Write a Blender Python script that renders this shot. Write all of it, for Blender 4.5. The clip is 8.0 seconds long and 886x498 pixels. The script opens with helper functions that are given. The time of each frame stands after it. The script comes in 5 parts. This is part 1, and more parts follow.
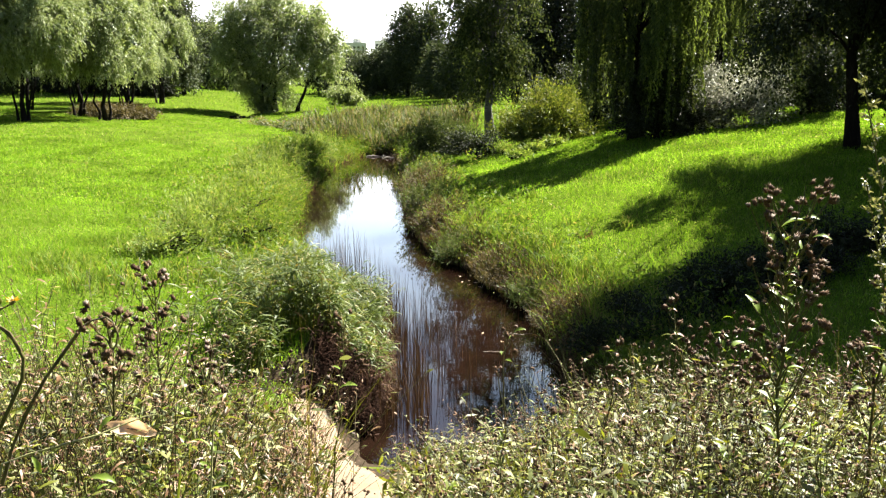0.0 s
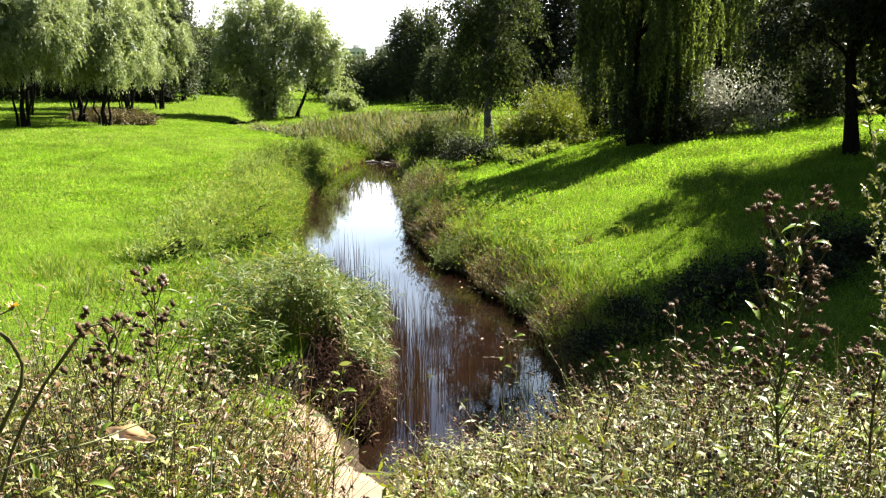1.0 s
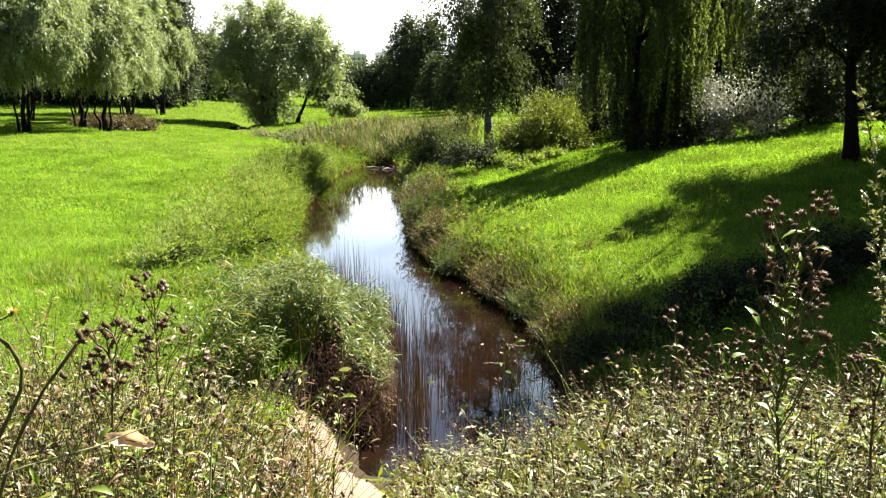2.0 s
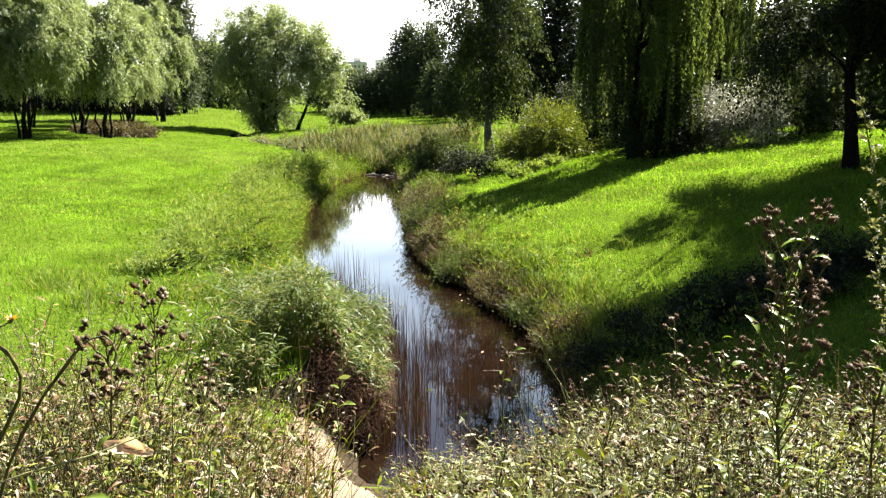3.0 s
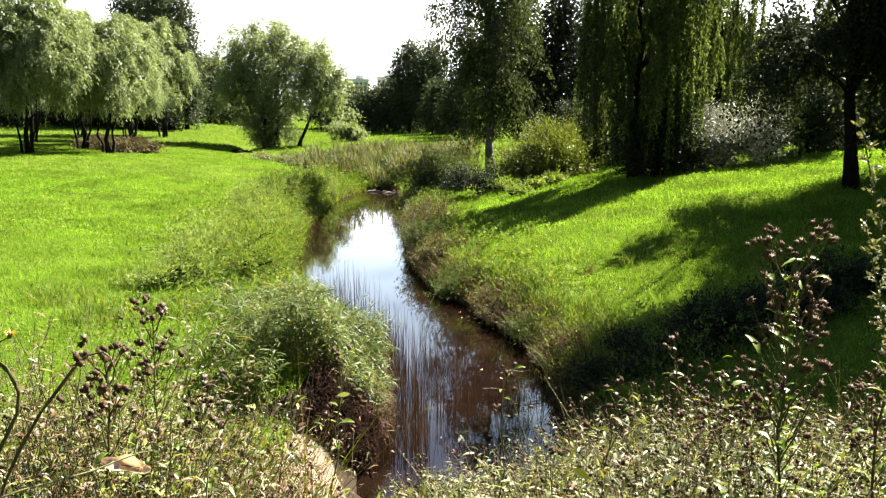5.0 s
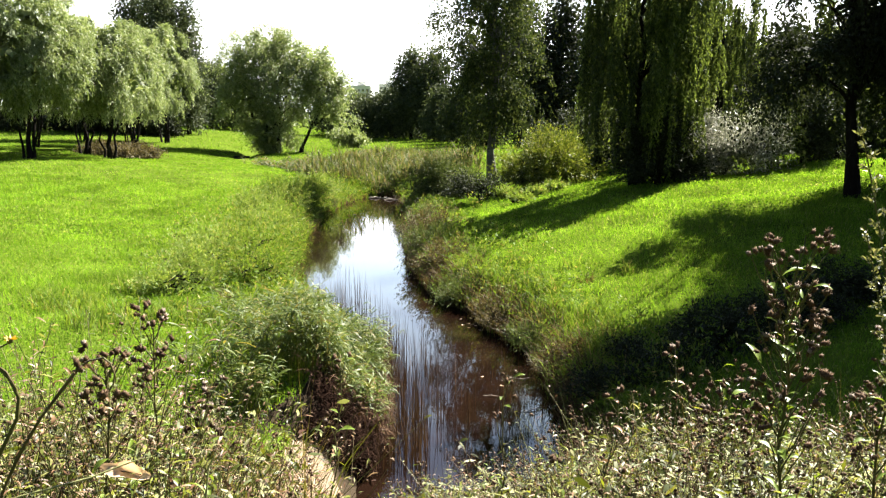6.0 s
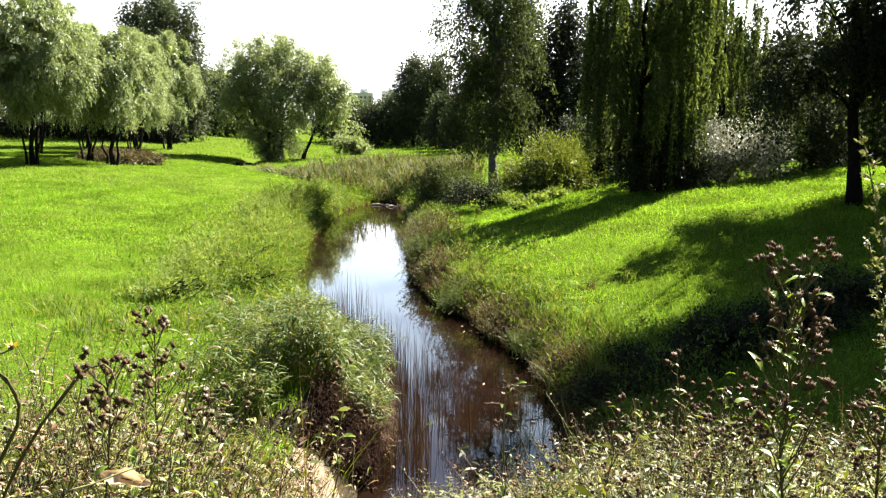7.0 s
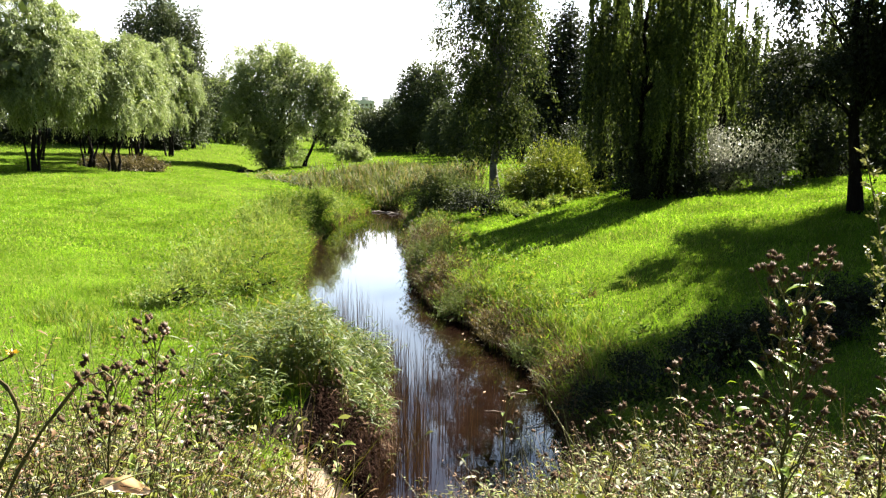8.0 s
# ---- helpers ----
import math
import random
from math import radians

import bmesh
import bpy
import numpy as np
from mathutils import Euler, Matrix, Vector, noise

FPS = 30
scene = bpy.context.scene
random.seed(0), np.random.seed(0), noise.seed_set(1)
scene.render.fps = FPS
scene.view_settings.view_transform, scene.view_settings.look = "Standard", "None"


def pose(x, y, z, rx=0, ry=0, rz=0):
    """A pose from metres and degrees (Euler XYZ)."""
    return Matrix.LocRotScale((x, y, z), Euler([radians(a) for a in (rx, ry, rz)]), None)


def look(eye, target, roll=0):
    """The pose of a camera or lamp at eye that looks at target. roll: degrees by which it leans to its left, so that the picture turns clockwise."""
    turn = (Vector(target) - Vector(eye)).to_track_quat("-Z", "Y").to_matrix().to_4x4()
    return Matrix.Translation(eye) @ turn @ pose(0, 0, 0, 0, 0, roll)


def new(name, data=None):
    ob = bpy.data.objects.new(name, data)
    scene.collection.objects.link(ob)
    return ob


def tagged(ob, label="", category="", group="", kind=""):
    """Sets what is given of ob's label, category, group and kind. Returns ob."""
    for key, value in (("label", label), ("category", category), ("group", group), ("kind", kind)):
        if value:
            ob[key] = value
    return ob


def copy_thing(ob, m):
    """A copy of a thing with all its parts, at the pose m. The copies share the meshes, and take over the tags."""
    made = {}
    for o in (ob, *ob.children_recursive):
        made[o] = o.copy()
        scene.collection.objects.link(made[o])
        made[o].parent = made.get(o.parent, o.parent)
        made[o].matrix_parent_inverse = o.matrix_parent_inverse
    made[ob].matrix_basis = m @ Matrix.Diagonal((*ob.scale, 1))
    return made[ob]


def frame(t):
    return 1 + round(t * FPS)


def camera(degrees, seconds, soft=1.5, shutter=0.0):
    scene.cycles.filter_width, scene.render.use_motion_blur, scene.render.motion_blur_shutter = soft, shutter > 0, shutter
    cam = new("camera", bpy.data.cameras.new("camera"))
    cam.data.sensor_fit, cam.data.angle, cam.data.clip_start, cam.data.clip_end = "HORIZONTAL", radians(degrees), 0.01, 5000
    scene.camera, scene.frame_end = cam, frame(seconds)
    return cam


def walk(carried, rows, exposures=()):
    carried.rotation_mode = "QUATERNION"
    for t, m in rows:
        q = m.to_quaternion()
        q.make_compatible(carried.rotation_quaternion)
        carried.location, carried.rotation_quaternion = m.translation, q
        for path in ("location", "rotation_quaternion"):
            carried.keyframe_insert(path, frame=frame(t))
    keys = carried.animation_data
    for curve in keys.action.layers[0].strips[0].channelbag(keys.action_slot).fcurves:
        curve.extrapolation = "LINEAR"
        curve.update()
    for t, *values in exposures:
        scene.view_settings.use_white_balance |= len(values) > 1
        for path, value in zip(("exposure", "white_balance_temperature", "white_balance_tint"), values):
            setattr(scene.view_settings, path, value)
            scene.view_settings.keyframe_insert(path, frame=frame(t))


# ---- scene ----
EYE = 4.0
cam = camera(57.0, 8.0, soft=1.3)
PATH = [
    (0.0, pose(-0.0011, -0.0006, EYE - 0.0031, 77.988, 0.257, -0.043)),
    (0.5, pose(-0.0015, -0.0005, EYE - 0.0027, 78.225, 0.264, -0.080)),
    (1.0, pose(-0.0017, -0.0005, EYE - 0.0025, 78.370, 0.213, -0.072)),
    (1.5, pose(-0.0014, -0.0004, EYE - 0.0022, 78.555, 0.187, -0.049)),
    (3.0, pose(-0.0004, -0.0002, EYE - 0.0009, 79.274, 0.088, -0.031)),
    (3.5, pose(0.0000, 0.0000, EYE + 0.0000, 79.600, 0.000, -0.000)),
    (4.0, pose(-0.0000, 0.0000, EYE + 0.0003, 79.912, -0.075, 0.020)),
    (4.5, pose(-0.0001, 0.0001, EYE + 0.0008, 80.199, -0.152, 0.034)),
    (6.0, pose(0.0002, 0.0004, EYE + 0.0024, 80.935, -0.510, 0.169)),
    (6.5, pose(0.0004, 0.0006, EYE + 0.0031, 81.187, -0.596, 0.258)),
    (7.0, pose(0.0010, 0.0006, EYE + 0.0035, 81.426, -0.628, 0.312)),
    (7.5, pose(0.0012, 0.0007, EYE + 0.0039, 81.638, -0.684, 0.370)),
    (8.0, pose(0.0012, 0.0008, EYE + 0.0044, 81.945, -0.753, 0.393)),
]
walk(cam, PATH, exposures=[(0.0, 2.84), (8.0, 2.84)])

# ---------------------------------------------------------------- light
SUN_AZ, SUN_EL, HAZE_AZ = 45.0, 47.0, 28.0
world = bpy.data.worlds.new("world")
scene.world = world
world.use_nodes = True
wt = world.node_tree
wt.nodes.clear()


def wnode(kind, **kw):
    n = wt.nodes.new(kind)
    for k, v in kw.items():
        n.inputs[k].default_value = v
    return n


w_out = wnode("ShaderNodeOutputWorld")
w_bg = wnode("ShaderNodeBackground", Strength=0.05)
w_sky = wt.nodes.new("ShaderNodeTexSky")
w_sky.sky_type = "NISHITA"
w_sky.sun_disc = False
w_sky.sun_elevation = radians(SUN_EL)
w_sky.sun_rotation = radians(SUN_AZ)
w_sky.dust_density = 0.6
w_sky.air_density = 0.5
w_geo = wt.nodes.new("ShaderNodeTexCoord")
w_map = wt.nodes.new("ShaderNodeMapping")
w_map.inputs["Scale"].default_value = (1.3, 1.3, 5.0)
w_noise = wnode("ShaderNodeTexNoise", Scale=2.2, Detail=6.0, Roughness=0.55)
w_ramp = wt.nodes.new("ShaderNodeValToRGB")
w_ramp.color_ramp.elements[0].position = 0.44
w_ramp.color_ramp.elements[1].position = 0.60
w_mix = wt.nodes.new("ShaderNodeMix")
w_mix.data_type = "RGBA"
w_tone = wt.nodes.new("ShaderNodeValToRGB")
for el, (p, c) in zip((w_tone.color_ramp.elements[0], w_tone.color_ramp.elements.new(0.10), w_tone.color_ramp.elements.new(0.17), w_tone.color_ramp.elements[-1]), ((0.0, (0.8, 0.8, 0.8, 1)), (0.11, (1, 1, 1, 1)), (0.19, (0.66, 0.82, 1.0, 1)), (0.6, (0.32, 0.44, 0.66, 1)))):
    el.position, el.color = p, c
w_side = wt.nodes.new("ShaderNodeVectorMath")
w_side.operation = "DOT_PRODUCT"
w_side.inputs[1].default_value = (math.sin(radians(HAZE_AZ)), math.cos(radians(HAZE_AZ)), 0)
w_glow = wt.nodes.new("ShaderNodeMapRange")
for k, v in (("From Min", 0.25), ("From Max", 0.92), ("To Min", 1.5), ("To Max", 12.0)):
    w_glow.inputs[k].default_value = v
w_gain = wt.nodes.new("ShaderNodeVectorMath")
w_gain.operation = "SCALE"
wt.links.new(w_geo.outputs["Generated"], w_map.inputs["Vector"])
wt.links.new(w_map.outputs["Vector"], w_noise.inputs["Vector"])
w_sep = wt.nodes.new("ShaderNodeSeparateXYZ")
w_low = wt.nodes.new("ShaderNodeMapRange")
for k, v in (("From Min", 0.36), ("From Max", 0.52), ("To Min", 1.0), ("To Max", 0.0)):
    w_low.inputs[k].default_value = v
w_hor = wt.nodes.new("ShaderNodeMapRange")
for k, v in (("From Min", 0.05), ("From Max", 0.20), ("To Min", 0.35), ("To Max", 0.14)):
    w_hor.inputs[k].default_value = v
w_add = wt.nodes.new("ShaderNodeMath")
w_add.operation = "ADD"
w_mul = wt.nodes.new("ShaderNodeMath")
w_mul.operation = "MULTIPLY"
wt.links.new(w_geo.outputs["Generated"], w_sep.inputs[0])
wt.links.new(w_geo.outputs["Generated"], w_side.inputs[0])
wt.links.new(w_side.outputs["Value"], w_glow.inputs["Value"])
wt.links.new(w_sep.outputs["Z"], w_tone.inputs["Fac"])
wt.links.new(w_tone.outputs["Color"], w_gain.inputs[0])
wt.links.new(w_glow.outputs["Result"], w_gain.inputs["Scale"])
wt.links.new(w_gain.outputs[0], w_mix.inputs["B"])
wt.links.new(w_sep.outputs["Z"], w_low.inputs["Value"])
wt.links.new(w_sep.outputs["Z"], w_hor.inputs["Value"])
wt.links.new(w_noise.outputs["Fac"], w_add.inputs[0])
wt.links.new(w_hor.outputs["Result"], w_add.inputs[1])
wt.links.new(w_add.outputs[0], w_ramp.inputs["Fac"])
wt.links.new(w_ramp.outputs["Color"], w_mul.inputs[0])
wt.links.new(w_low.outputs["Result"], w_mul.inputs[1])
wt.links.new(w_mul.outputs[0], w_mix.inputs["Factor"])
wt.links.new(w_sky.outputs["Color"], w_mix.inputs["A"])
wt.links.new(w_mix.outputs["Result"], w_bg.inputs["Color"])
wt.links.new(w_bg.outputs["Background"], w_out.inputs["Surface"])

TO_SUN = Vector((math.sin(radians(SUN_AZ)) * math.cos(radians(SUN_EL)), math.cos(radians(SUN_AZ)) * math.cos(radians(SUN_EL)), math.sin(radians(SUN_EL))))
sun_data = bpy.data.lights.new("sun", "SUN")
sun_data.energy, sun_data.angle, sun_data.color = 5.0, radians(0.53), (1.0, 0.95, 0.86)
sun = new("sun", sun_data)
sun.matrix_world = look(TO_SUN * 60, (0, 0, 0))

# ---------------------------------------------------------------- materials


class Nodes:
    """A short hand for one node material."""

    def __init__(self, name):
        self.mat = bpy.data.materials.new(name)
        self.mat.use_nodes = True
        self.tree = self.mat.node_tree
        self.tree.nodes.clear()
        self.out = self.tree.nodes.new("ShaderNodeOutputMaterial")

    def add(self, kind, **kw):
        n = self.tree.nodes.new(kind)
        for k, v in kw.items():
            n.inputs[k.replace("_", " ")].default_value = v
        return n

    def link(self, a, b):
        self.tree.links.new(a, b)

    def ramp(self, fac, stops):
        n = self.tree.nodes.new("ShaderNodeValToRGB")
        e = n.color_ramp.elements
        while len(e) < len(stops):
            e.new(0.5)
        for el, (p, c) in zip(e, stops):
            el.position, el.color = p, (*c, 1)
        self.link(fac, n.inputs["Fac"])
        return n.outputs["Color"]

    def noise(self, scale, detail=3.0, coords="Object", stretch=None):
        tc = self.tree.nodes.new("ShaderNodeTexCoord")
        n = self.add("ShaderNodeTexNoise", Scale=scale, Detail=detail)
        src = tc.outputs[coords]
        if stretch:
            m = self.tree.nodes.new("ShaderNodeMapping")
            m.inputs["Scale"].default_value = stretch
            self.link(src, m.inputs["Vector"])
            src = m.outputs["Vector"]
        self.link(src, n.inputs["Vector"])
        return n.outputs["Fac"]

    def mix(self, fac, a, b, how="MIX"):
        n = self.tree.nodes.new("ShaderNodeMix")
        n.data_type, n.blend_type = "RGBA", how
        for key, v in (("Factor", fac), ("A", a), ("B", b)):
            if isinstance(v, (int, float)):
                n.inputs[key].default_value = v
            elif isinstance(v, tuple):
                n.inputs[key].default_value = (*v, 1)
            else:
                self.link(v, n.inputs[key])
        return n.outputs["Result"]

    def bump(self, height, strength, distance=0.02):
        n = self.add("ShaderNodeBump", Strength=strength, Distance=distance)
        self.link(height, n.inputs["Height"])
        return n.outputs["Normal"]


def leaf_material(name, stops, through_light=0.4, gloss=0.35, rough=0.45, patch=0.25, patch_scale=0.35, tint=(1.15, 1.1, 0.5), stretch=None):
    """Leaf or blade: colour varies from piece to piece and in patches; light also passes through."""
    m = Nodes(name)
    geo = m.tree.nodes.new("ShaderNodeNewGeometry")
    col = m.ramp(geo.outputs["Random Per Island"], stops)
    big = m.ramp(m.noise(patch_scale, 4.0, stretch=stretch), [(0.3, (1 - patch, 1 - patch, 1 - patch)), (0.7, (1 + patch * 0.6, 1 + patch * 0.6, 1 + patch * 0.3))])
    col = m.mix(1.0, col, big, "MULTIPLY")
    df = m.tree.nodes.new("ShaderNodeBsdfDiffuse")
    tr = m.tree.nodes.new("ShaderNodeBsdfTranslucent")
    gl = m.add("ShaderNodeBsdfGlossy", Roughness=rough)
    m.link(col, df.inputs["Color"])
    m.link(m.mix(1.0, col, tint, "MULTIPLY"), tr.inputs["Color"])
    mx = m.add("ShaderNodeMixShader", Fac=through_light)
    m.link(df.outputs[0], mx.inputs[1])
    m.link(tr.outputs[0], mx.inputs[2])
    shine = m.add("ShaderNodeMixShader")
    lw = m.add("ShaderNodeLayerWeight", Blend=0.5)
    pw = m.add("ShaderNodeMath")
    pw.operation = "POWER"
    pw.inputs[1].default_value = 4.0
    sc = m.add("ShaderNodeMath")
    sc.operation = "MULTIPLY_ADD"
    sc.inputs[1].default_value, sc.inputs[2].default_value = min(0.6, gloss * 3), gloss * 0.3
    m.link(lw.outputs["Facing"], pw.inputs[0])
    m.link(pw.outputs[0], sc.inputs[0])
    m.link(sc.outputs[0], shine.inputs[0])
    m.link(mx.outputs[0], shine.inputs[1])
    m.link(gl.outputs[0], shine.inputs[2])
    m.link(shine.outputs[0], m.out.inputs["Surface"])
    return m.mat


def plain_material(name, stops, scale, rough=0.85, bump=0.4, dist=0.02, stretch=None, fine=8.0, spec=0.3):
    """Mottled matt surface with two scales of noise and a bump."""
    m = Nodes(name)
    a = m.noise(scale, 5.0, stretch=stretch)
    b = m.noise(scale * fine, 4.0, stretch=stretch)
    col = m.mix(0.45, m.ramp(a, stops), m.ramp(b, stops), "MIX")
    bs = m.add("ShaderNodeBsdfPrincipled", Roughness=rough)
    bs.inputs["Specular IOR Level"].default_value = spec
    m.link(col, bs.inputs["Base Color"])
    m.link(m.bump(b, bump, dist), bs.inputs["Normal"])
    m.link(bs.outputs[0], m.out.inputs["Surface"])
    return m.mat


M_GROUND = plain_material("meadow_ground", [(0.3, (0.033, 0.0468, 0.0066)), (0.55, (0.055, 0.0825, 0.0099)), (0.75, (0.088, 0.11, 0.0165))], 0.5, 0.95, 0.8, 0.05, fine=14, spec=0.0)
M_SOIL = plain_material("wet_soil", [(0.3, (0.0138, 0.0099, 0.0055)), (0.7, (0.0385, 0.0275, 0.0165))], 3.0, 0.9, 0.6, 0.03, spec=0.05)
M_SAND = plain_material("pale_sand", [(0.25, (0.098, 0.069, 0.040)), (0.6, (0.15, 0.108, 0.066)), (0.8, (0.18, 0.134, 0.085))], 2.5, 0.9, 0.5, 0.01, fine=16)
M_BARK = plain_material("dark_bark", [(0.3, (0.005, 0.0042, 0.0034)), (0.55, (0.011, 0.0092, 0.0078)), (0.75, (0.03, 0.026, 0.022))], 7.0, 0.95, 1.0, 0.04, stretch=(1, 1, 0.3), spec=0.05)


def birch_bark():
    m = Nodes("birch_bark")
    a = m.noise(5.0, 4.0, stretch=(1, 1, 3.5))
    b = m.noise(1.1, 3.0)
    col = m.ramp(a, [(0.40, (0.03, 0.028, 0.025)), (0.50, (0.12, 0.115, 0.10)), (0.75, (0.21, 0.2, 0.18))])
    col = m.mix(m.ramp(b, [(0.34, (0.25, 0.25, 0.25)), (0.5, (0.95, 0.95, 0.95))]), col, (0.05, 0.045, 0.04))
    bs = m.add("ShaderNodeBsdfPrincipled", Roughness=0.75)
    m.link(col, bs.inputs["Base Color"])
    m.link(m.bump(a, 0.5, 0.01), bs.inputs["Normal"])
    m.link(bs.outputs[0], m.out.inputs["Surface"])
    return m.mat


M_BIRCH = birch_bark()

M_LAWN = leaf_material("lawn_grass", [(0.0, (0.0707, 0.151, 0.0161)), (0.5, (0.125, 0.236, 0.0213)), (0.85, (0.173, 0.277, 0.0319)), (1.0, (0.258, 0.285, 0.133))], 0.5, 0.0, 0.6, 0.45, 0.7)
M_BANKGRASS = leaf_material("bank_grass", [(0.0, (0.056, 0.100, 0.0145)), (0.5, (0.104, 0.175, 0.022)), (0.85, (0.165, 0.222, 0.041)), (1.0, (0.271, 0.223, 0.103))], 0.45, 0.02, 0.5, 0.3, 0.6)
M_DRYGRASS = leaf_material("dry_grass", [(0.0, (0.0385, 0.0275, 0.0138)), (0.5, (0.077, 0.055, 0.0303)), (1.0, (0.154, 0.116, 0.066))], 0.4, 0.02, 0.6, 0.25, 0.8)
M_REEDLEAF = leaf_material("reed_leaf", [(0.0, (0.0354, 0.059, 0.0112)), (0.5, (0.0690, 0.1000, 0.0179)), (0.88, (0.118, 0.142, 0.0269)), (1.0, (0.185, 0.145, 0.05))], 0.45, 0.035, 0.45, 0.25, 0.7)
M_REEDSTEM = leaf_material("reed_stem", [(0.0, (0.022, 0.0115, 0.009)), (0.5, (0.055, 0.029, 0.019)), (1.0, (0.12, 0.075, 0.045))], 0.1, 0.01, 0.6)
# near-black reed colour that paints the shade inside the reed stand
M_SHADEREED = leaf_material("shaded_reed", [(0.0, (0.008, 0.005, 0.004)), (1.0, (0.03, 0.017, 0.012))], 0.05, 0.0, 0.7)
M_WILLOW = leaf_material("willow_leaf", [(0.0, (0.092, 0.125, 0.041)), (0.5, (0.160, 0.204, 0.068)), (1.0, (0.28, 0.315, 0.16))], 0.5, 0.08, 0.45, 0.2, 0.25, tint=(1.05, 1.05, 0.7))
M_BIRCHLEAF = leaf_material("birch_leaf", [(0.0, (0.022, 0.033, 0.010)), (0.6, (0.046, 0.064, 0.018)), (1.0, (0.105, 0.12, 0.035))], 0.36, 0.02, 0.5, 0.25, 0.3, tint=(1.0, 1.0, 0.7))
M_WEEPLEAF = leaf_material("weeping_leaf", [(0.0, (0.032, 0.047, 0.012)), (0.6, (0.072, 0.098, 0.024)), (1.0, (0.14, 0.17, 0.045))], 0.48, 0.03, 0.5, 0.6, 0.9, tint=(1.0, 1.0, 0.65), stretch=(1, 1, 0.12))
# leaf colour darkened so that foliage reads as standing in shade
M_SHADELEAF = leaf_material("shaded_leaf", [(0.0, (0.0116, 0.0166, 0.00647)), (0.6, (0.0194, 0.0268, 0.00924)), (1.0, (0.0347, 0.0416, 0.0162))], 0.25, 0.039, 0.6, 0.25, 0.2, tint=(1.0, 1.0, 0.7))
M_BUSH = leaf_material("bush_leaf", [(0.0, (0.046, 0.069, 0.0115)), (0.5, (0.0978, 0.132, 0.0207)), (1.0, (0.196, 0.207, 0.0517))], 0.4, 0.05, 0.45, 0.3, 0.8)
# lighter copy of the dark leaf colour, with distance haze painted in
M_HAZELEAF = leaf_material("hazy_far_leaf", [(0.0, (0.034, 0.047, 0.021)), (0.6, (0.056, 0.072, 0.031)), (1.0, (0.09, 0.105, 0.05))], 0.3, 0.0325, 0.6, 0.25, 0.2, tint=(1.0, 1.0, 0.7))
M_REEDBED = leaf_material("reed_bed_leaf", [(0.0, (0.042, 0.062, 0.019)), (0.5, (0.082, 0.105, 0.036)), (0.8, (0.125, 0.12, 0.06)), (1.0, (0.165, 0.125, 0.09))], 0.4, 0.02, 0.5, 0.3, 0.5)
M_WITHERED = leaf_material("withered_stalk", [(0.0, (0.05, 0.042, 0.02)), (1.0, (0.085, 0.07, 0.03))], 0.05, 0.06, 0.55, 0.6, 30.0)
M_SILVER = leaf_material("silver_leaf", [(0.0, (0.0443, 0.0531, 0.0304)), (0.4, (0.127, 0.133, 0.0948)), (0.75, (0.20, 0.20, 0.165)), (1.0, (0.44, 0.43, 0.39))], 0.4, 0.12, 0.4, 0.35, 1.2, tint=(1, 1, 0.85))
M_WEED = leaf_material("weed_leaf", [(0.0, (0.020, 0.027, 0.006)), (0.45, (0.088, 0.108, 0.013)), (0.82, (0.188, 0.195, 0.028)), (1.0, (0.34, 0.32, 0.19))], 0.44, 0.05, 0.45, 0.5, 2.2, tint=(1.15, 1.1, 0.6))
M_BROAD = leaf_material("broad_weed_leaf", [(0.0, (0.075, 0.130, 0.014)), (0.5, (0.135, 0.205, 0.022)), (1.0, (0.23, 0.28, 0.045))], 0.45, 0.08, 0.4, 0.4, 9.0, tint=(1.15, 1.1, 0.5))
M_STALK = leaf_material("weed_stalk", [(0.0, (0.03, 0.036, 0.010)), (0.6, (0.07, 0.066, 0.022)), (1.0, (0.07, 0.035, 0.02))], 0.1, 0.03, 0.5)
M_WEEDGRASS = leaf_material("coarse_grass", [(0.0, (0.045, 0.062, 0.012)), (0.5, (0.13, 0.13, 0.022)), (0.85, (0.24, 0.19, 0.055)), (1.0, (0.17, 0.085, 0.04))], 0.4, 0.05, 0.5, 0.35, 1.5)
M_BRUSH = leaf_material("brown_brush", [(0.0, (0.03, 0.026, 0.012)), (0.5, (0.075, 0.062, 0.03)), (1.0, (0.16, 0.13, 0.08))], 0.3, 0.03, 0.5, 0.3, 0.9)
M_BANKSHRUB = leaf_material("bank_shrub_leaf", [(0.0, (0.075, 0.122, 0.024)), (0.5, (0.145, 0.215, 0.044)), (0.92, (0.23, 0.285, 0.09)), (1.0, (0.27, 0.23, 0.13))], 0.45, 0.03, 0.5, 0.35, 1.1)
M_SHRUB = leaf_material("shrub_leaf", [(0.0, (0.038, 0.056, 0.015)), (0.5, (0.074, 0.098, 0.028)), (1.0, (0.13, 0.14, 0.055))], 0.35, 0.03, 0.5, 0.3, 0.6, tint=(1.0, 1.05, 0.6))
M_SEED = leaf_material("seed_head", [(0.0, (0.030, 0.016, 0.010)), (0.5, (0.062, 0.036, 0.022)), (1.0, (0.15, 0.10, 0.068))], 0.12, 0.015, 0.7, 0.7, 220.0)
M_FLUFF = leaf_material("seed_fluff", [(0.0, (0.13, 0.09, 0.07)), (1.0, (0.28, 0.23, 0.19))], 0.3, 0.02, 0.8)
M_DEADLEAF = leaf_material("dead_leaf", [(0.0, (0.070, 0.031, 0.016)), (0.45, (0.165, 0.092, 0.048)), (0.8, (0.26, 0.165, 0.095)), (1.0, (0.46, 0.34, 0.25))], 0.3, 0.06, 0.45, tint=(1.0, 0.95, 0.8))
